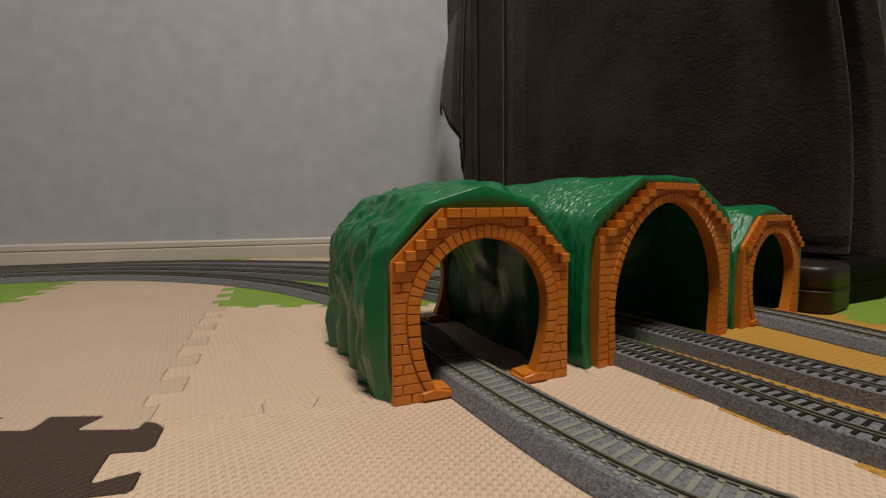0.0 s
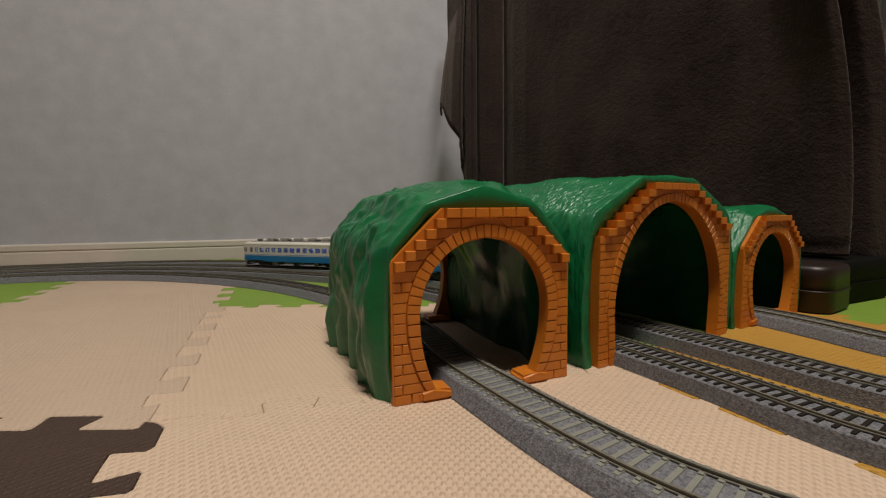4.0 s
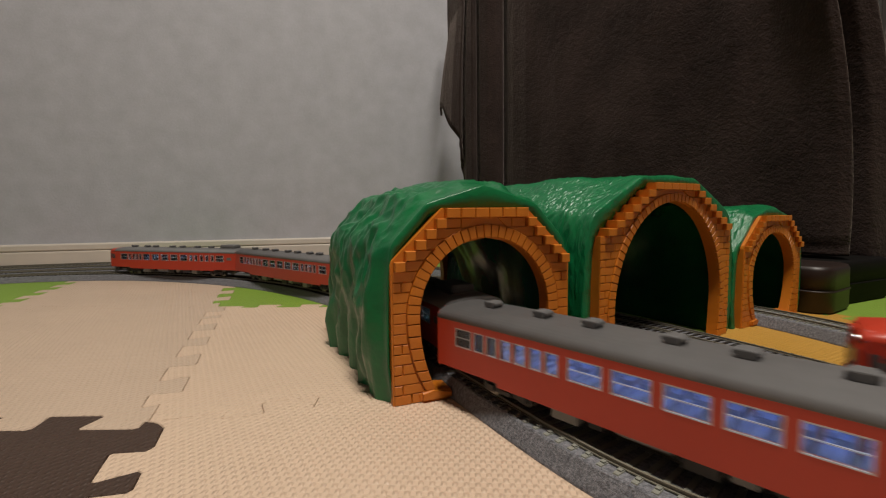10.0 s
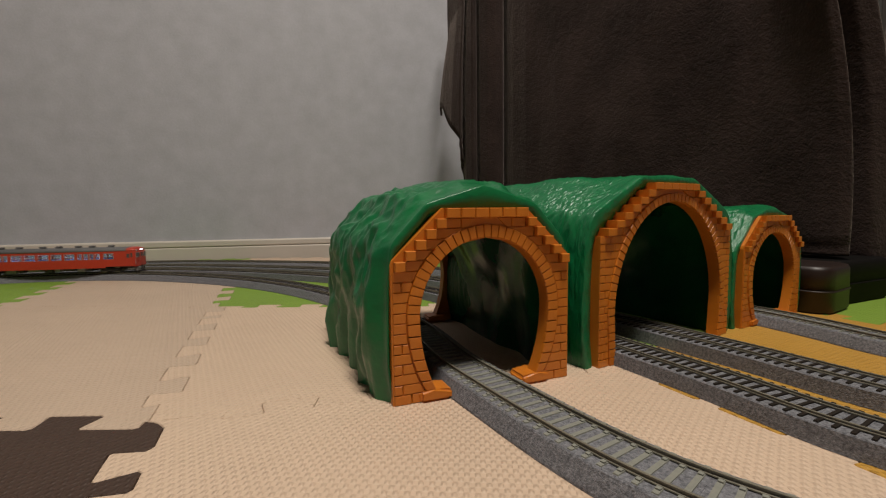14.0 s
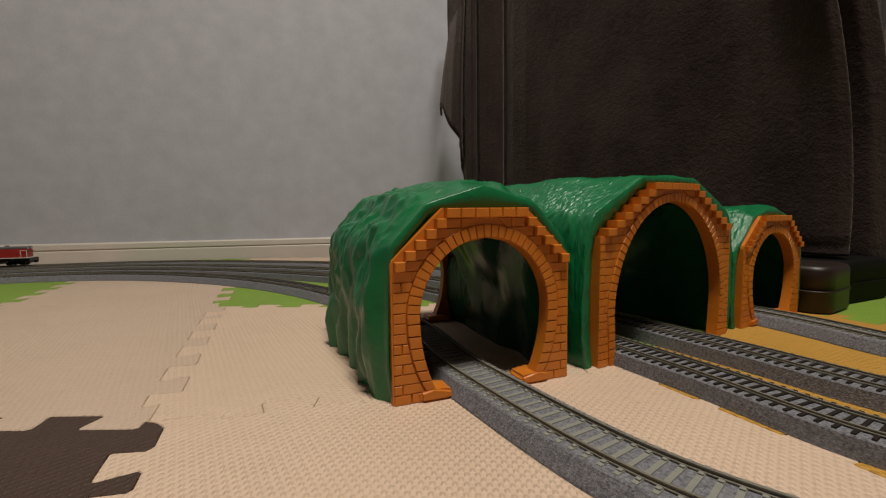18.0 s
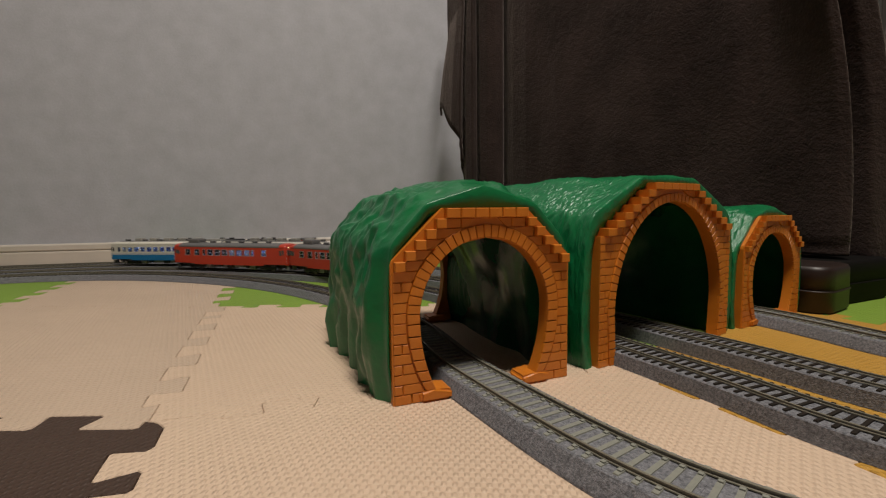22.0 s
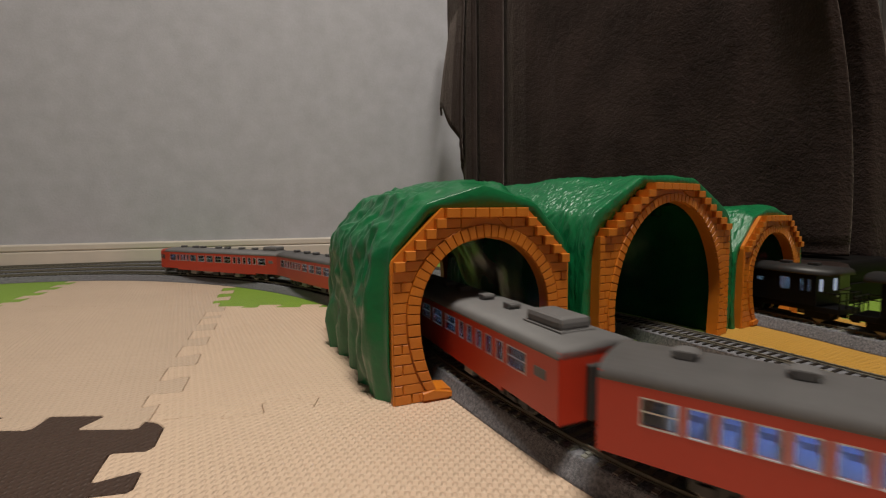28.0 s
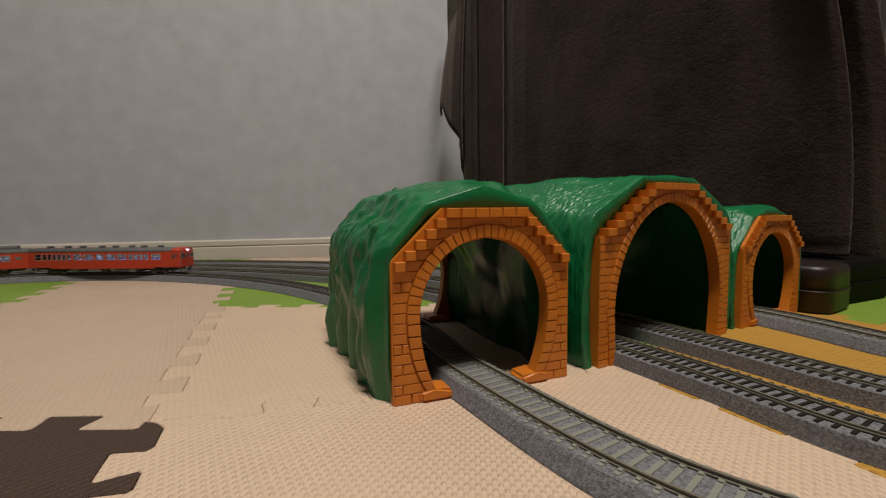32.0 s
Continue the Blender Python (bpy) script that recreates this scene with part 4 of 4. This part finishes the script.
WINS_B = [(.125, .18, BIG)] + [(u, u + .022, SLIM) for u in (.205, .238, .27, .305)] + [(u, u + .055, BIG) for u in (.345, .418, .49, .563, .635)] + [(u, u + .022, SLIM) for u in (.71, .742, .775, .807, .84, .872)] + [(.905, .945, BIG)]
WINS_D = [(.165, .205, BIG), (.27, .292, SLIM)] + [(u, u + .05, BIG) for u in (.305, .37, .435, .50, .565, .63)] + [(.70, .722, SLIM), (.755, .80, BIG), (.84, .885, BIG)]
WINS_BLUE = [(.068, .095, SLIM), (.115, .147, SLIM)] + [(.16 + .0585 * n, .203 + .0585 * n, SLIM) for n in range(12)] + [(.88, .908, SLIM), (.935, .965, SLIM)]


def caboose(lamp):
    """A small black brake van with open end platforms."""
    ob = thing("brake_van", "black four-wheel brake van with open platforms and lit windows", "model train", group="vans behind the locomotive")
    part("frame", boxes((-42.5, 42.5, -14, 14, 9, 13.5, .6)), TRAIN_BLACK, ob)
    bm = bmesh.new()
    holes = [(-21, -14.5, 29.5, 33), (-1, 6.5, 25, 35), (14.5, 17.5, 25, 35), (20, 23, 25, 35)]
    for sgn in (-1, 1):
        bm = bmesh.new()
        side_wall(bm, -26.5, 26.5, sgn * 14.4, 1.2, 13.5, 40, holes, [(13.5, 40, 0)])
        w = part("side", bm, TRAIN_BLACK, ob)
        for h in holes:
            window(w, *h, sgn * 14.4, sgn, False, TRAIN_BLACK)
    for x, sgn in ((-26.5, -1), (26.5, 1)):
        e = part("end_wall", boxes((min(x, x - sgn), max(x, x - sgn), -14, 14, 13.5, 41, .3)), TRAIN_BLACK, ob)
        for y in (-9, 9):
            part("end_window", boxes((min(x, x + sgn * .4), max(x, x + sgn * .4), y - 2, y + 2, 25, 35, 0)), LIT_PANE, e)
        for y in (-13, -4.5, 4.5, 13):
            bm = bmesh.new()
            rod(bm, ((x + sgn * 15.5) * MM, y * MM, 13 * MM), ((x + sgn * 15.5) * MM, y * MM, (26 if abs(y) < 10 else 27) * MM), .5 * MM, 6)
            part("rail_post", bm, TRAIN_BLACK, ob)
        bm = bmesh.new()
        for z in (20, 26):
            rod(bm, ((x + sgn * 15.5) * MM, -13 * MM, z * MM), ((x + sgn * 15.5) * MM, 13 * MM, z * MM), .5 * MM, 6)
        for y in (-13, 13):
            rod(bm, ((x + sgn * 1) * MM, y * MM, 25.5 * MM), ((x + sgn * 15.5) * MM, y * MM, 25.5 * MM), .45 * MM, 6)
        part("platform_rail", bm, TRAIN_BLACK, ob)
        part("coupler", boxes((min(x + sgn * 15.5, x + sgn * 20.5), max(x + sgn * 15.5, x + sgn * 20.5), -1.6, 1.6, 5, 9, .5)), TRAIN_BLACK, ob)
        bm = bmesh.new()
        rod(bm, ((x + sgn * .5) * MM, 9 * MM, 21 * MM), ((x + sgn * 2.4) * MM, 9 * MM, 21 * MM), 1.3 * MM, 10)
        part("tail_lamp", bm, TRAIN_BLACK if sgn < 0 else lamp, ob)
    roof = part("roof", roof_mesh(-36, 36, False, False, 16.2, 40, 45.5, 1), [VAN_ROOF, VAN_ROOF], ob, "curved dark grey roof")
    for x in (-6, 16):
        part("roof_vent", boxes((x - 4, x + 4, -3, 3, 44.5, 47.6, .8)), VAN_ROOF, roof)
    part("light_strip", boxes((-21, 21, -7, 7, 38, 38.8, 0)), CABIN_LIGHT, ob)
    part("cabin_floor", boxes((-22.5, 22.5, -13.5, 13.5, 13.5, 15, 0)), CABIN_CREAM, ob)
    for x in (-26, 26):
        bm = bmesh.new()
        for s in (-1, 1):
            rod(bm, (x * MM, s * 7.1 * MM, 5.2 * MM), (x * MM, s * 9.2 * MM, 5.2 * MM), 5.2 * MM, 16)
        rod(bm, (x * MM, -7 * MM, 5.2 * MM), (x * MM, 7 * MM, 5.2 * MM), 1 * MM, 8)
        w = part("wheelset", bm, WHEEL_METAL, ob)
        part("axle_guard", boxes((x - 9, x + 9, -12, -10.5, 3, 10, .5), (x - 9, x + 9, 10.5, 12, 3, 10, .5)), TRAIN_BLACK, w)
    part("step", boxes((-8, 8, -14.5, -12.5, 5, 6, 0), (-8, 8, 12.5, 14.5, 5, 6, 0)), TRAIN_BLACK, ob)
    return ob


def locomotive():
    """A red hood diesel with a grey band, an off-centre cab and white handrails."""
    ob = thing("diesel_locomotive", "red hood diesel locomotive with grey top and white handrails", "model locomotive")
    part("frame", boxes((-62, 62, -16, 16, 9, 15, .6)), TRAIN_BLACK, ob)
    part("sill_stripe", boxes((-62.3, 62.3, -16.2, 16.2, 15, 16.2, .2)), TRAIN_WHITE, ob)
    for name, x0, x1 in (("long_hood", -8, 57), ("short_hood", -57, -30)):
        h = part(name, boxes((x0, x1, -12.2, 12.2, 16.2, 33, .8)), LOCO_RED, ob)
        part("hood_top", boxes((x0 - .1, x1 + .1, -12.4, 12.4, 33, 37.5, 1.6)), TRAIN_ROOF, h)
        for i in range(3):
            part("hood_door_line", boxes((x0 + 6 + i * 6, x0 + 6.4 + i * 6, -12.4, 12.4, 18, 31, 0)), TRAIN_UNDER, h)
        xe = x1 if x1 > 0 else x0
        s = 1 if x1 > 0 else -1
        for y in (-6, 6):
            bm = bmesh.new()
            rod(bm, ((xe - s * 1) * MM, y * MM, 33.5 * MM), ((xe + s * 1.2) * MM, y * MM, 33.5 * MM), 1.7 * MM, 12)
            part("headlight", bm, TRAIN_TRIM, h)
    cab = part("cab", boxes((-30, -8, -15.5, 15.5, 16.2, 44, .8)), LOCO_RED, ob)
    part("cab_roof", boxes((-32, -6, -16.3, 16.3, 44, 47, 1.4)), TRAIN_ROOF, cab)
    for y, s in ((-15.5, -1), (15.5, 1)):
        for xa in (-28, -18):
            part("cab_window", boxes((xa, xa + 8, min(y, y + s * .4), max(y, y + s * .4), 33, 41, 0)), CAB_GLASS, cab)
    for xe, s in ((-8, 1), (-30, -1)):
        for y in (-9, 9):
            part("cab_window", boxes((min(xe, xe + s * .4), max(xe, xe + s * .4), y - 4, y + 4, 38.2, 42.5, 0)), CAB_GLASS, cab)
    for s in (-1, 1):
        for y in (-15.5, 15.5):
            bm = bmesh.new()
            for a, b in (((50, y, 16), (50, y, 30)), ((50, y, 30), (59, y, 30)), ((59, y, 30), (59, y, 16))):
                rod(bm, (s * a[0] * MM, a[1] * MM, a[2] * MM), (s * b[0] * MM, b[1] * MM, b[2] * MM), .55 * MM, 6)
            part("handrail", bm, TRAIN_WHITE, ob)
        part("buffer_beam", boxes((min(s * 62, s * 63.5), max(s * 62, s * 63.5), -15, 15, 6, 15, .4)), TRAIN_UNDER, ob)
        part("coupler", boxes((min(s * 63, s * 68), max(s * 63, s * 68), -1.6, 1.6, 5, 9, .5)), TRAIN_BLACK, ob)
        bogie(ob, s * 43, TRAIN_BLACK)
    part("fuel_tank", boxes((-18, 16, -12, 12, 4, 9, .8)), TRAIN_BLACK, ob)
    part("exhaust", boxes((22, 28, -2, 2, 37, 40, .5)), TRAIN_ROOF, ob)
    for p in ob.children_recursive:             # the body is 134 mm long
        if p.parent == ob and not p.name.startswith("bogie") or p.parent.parent == ob and not p.parent.name.startswith("bogie"):
            p.data.transform(Matrix.Diagonal((1.08, 1, 1, 1)))
    return ob


VENTS_A, VENTS_B = (.13, .24, .31, .45, .53, .65, .755), (.17, .28, .36, .47, .56, .69, .79, .91)
BOX_KIT = [(.85, .95, 7.6, 52.2)]
lead = rail_car("railcar", "vermilion diesel railcar with lit blue interior and a roof box", INNER_LENGTH, False, True, WINS_A, VENTS_A, BOX_KIT, "red", "red railcars on the inner track", lit=(False, False), seat=25.0, wide=1.06, tall=0.92)
trail = rail_car("railcar", "vermilion diesel railcar with lit blue interior and rear cab", INNER_LENGTH, True, False, [(1 - b, 1 - a, k) for a, b, k in WINS_B], tuple(1 - v for v in VENTS_B), [], "red", "red railcars on the inner track", lit=(True, True), seat=25.0, wide=1.06, tall=0.92)
INNER = [lead, trail, copy_thing(lead, Matrix.Identity(4)), copy_thing(trail, Matrix.Identity(4))]
both = rail_car("railcar", "vermilion diesel railcar with a lit driving cab at each end", SECOND_LENGTH, True, True, WINS_D, (.20, .32, .44, .56, .70), [(.80, .90, 8.5, 53.0)], "red", "red railcars on the second track", lit=(False, True), amber=True, seat=31.0)
SECOND = [both, copy_thing(both, Matrix.Identity(4))]
AIR = [(u, u + .058, 6.6, 51.6) for u in (.19, .32, .45, .58, .71)]
first = rail_car("express_railcar", "ivory and blue express railcar with lit blue seats", LENGTH, False, True, WINS_BLUE, (.10, .26, .39, .66), AIR + [(.84, .97, 8.5, 49.0)], "blue", "blue and ivory railcars on the third track", "wide")
last = rail_car("express_railcar", "ivory and blue express railcar with a driving cab at its rear", LENGTH, True, False, [(1 - b, 1 - a, k) for a, b, k in WINS_BLUE], (.90, .74, .61, .34), [(1 - b, 1 - a, h, z) for a, b, h, z in AIR], "blue", "blue and ivory railcars on the third track", "wide")
THIRD = [first, last]
van = caboose(TRAIN_TRIM)
FOURTH = [locomotive(), van, copy_thing(van, Matrix.Identity(4)), caboose(TAILLIGHT)]


# ---- what moves: four trains ----
# (seconds, running length in mm of the train's leading end along its track)
RUN_INNER = [(0, -1540), (6.0, -63), (6.5, 56), (7.0, 180), (8.0, 432), (9.0, 683), (9.5, 803), (10.0, 931), (10.5, 1057), (11.0, 1179), (12.0, 1430), (13.0, 1690), (13.5, 1824), (14.0, 1953), (14.5, 2064), (20.0, 3370), (24.5, 4456), (25.0, 4573), (25.5, 4710), (26.5, 4956),
             (27.5, 5203), (28.0, 5318), (28.5, 5441), (29.0, 5564), (29.5, 5684), (30.0, 5811), (30.5, 5941), (31.0, 6074), (31.5, 6213), (32.0, 6346)]
RUN_SECOND = [(0, 2720), (5.5, 980), (6.0, 813), (6.5, 650), (7.0, 490), (7.5, 333), (8.0, 165), (8.5, -4), (9.0, -165), (9.5, -317), (10.0, -468), (15.0, -2150), (20.0, -3863), (21.0, -4180), (21.5, -4338), (22.0, -4493), (22.5, -4654), (23.0, -4846), (23.5, -4992), (24.0, -5164), (24.5, -5314), (32.0, -7700)]
RUN_THIRD = [(0, -225), (1.0, 37), (1.5, 160), (2.0, 299), (2.5, 436), (3.0, 572), (3.5, 738), (4.5, 1040), (5.5, 1349), (6.0, 1497), (7.0, 1780), (13.0, 3755), (18.0, 5422), (18.5, 5551), (19.0, 5690), (19.5, 5815), (20.0, 5961), (20.5, 6112), (21.0, 6282), (22.0, 6590), (22.5, 6737), (23.0, 6903), (23.5, 7049), (24.0, 7177), (32.0, 9700)]
RUN_FOURTH = [(0, 4250), (18.0, 1411), (18.5, 1342), (19.0, 1269), (19.5, 1197), (20.0, 1117), (20.5, 1028), (23.0, 603), (24.0, 430), (27.5, -105), (28.0, -195), (28.5, -281), (29.0, -365), (32.0, -880)]


def ride(car, k, keys, behind, sense, half, wheel, lag=0.0):
    """Keys a car along track k: behind is the distance from the train's leading end to the car's middle."""
    ts, ss = np.array([a for a, _ in keys], float), np.array([b for _, b in keys], float)
    slope = np.gradient(ss, ts)
    rows = []
    for i in range(161):
        t = i * 0.2
        j = min(max(int(np.searchsorted(ts, t, side="right")) - 1, 0), len(ts) - 2)
        h = ts[j + 1] - ts[j]
        u = (t - ts[j]) / h
        s = (2 * u**3 - 3 * u**2 + 1) * ss[j] + (u**3 - 2 * u**2 + u) * h * slope[j] + (3 * u**2 - 2 * u**3) * ss[j + 1] + (u**3 - u**2) * h * slope[j + 1]
        mid = s - sense * behind - lag
        a, b = on_track(k, mid + sense * wheel), on_track(k, mid - sense * wheel)
        d = a - b
        c = (a + b) / 2
        rows.append((t, pose(c[0] * MM, c[1] * MM, RAIL_TOP * MM, 0, 0, math.degrees(math.atan2(d[1], d[0])))))
    walk(car, rows)


def motions():
    for n, car in enumerate(INNER):
        ride(car, 1, RUN_INNER, (n + .5) * (INNER_LENGTH + 7), 1, INNER_LENGTH / 2, INNER_LENGTH / 2 - 42)
    for n, car in enumerate(SECOND):
        ride(car, 2, RUN_SECOND, (n + .5) * (SECOND_LENGTH + 7), -1, SECOND_LENGTH / 2, SECOND_LENGTH / 2 - 42)
    for n, car in enumerate(THIRD):
        ride(car, 3, RUN_THIRD, (n + .5) * PITCH, 1, LENGTH / 2, LENGTH / 2 - 42)
    ride(FOURTH[0], 4, RUN_FOURTH, 67, -1, 67, 43)
    for n, car in enumerate(FOURTH[1:]):
        ride(car, 4, RUN_FOURTH, 130 + (n + .5) * 94, -1, 44, 26)


motions()
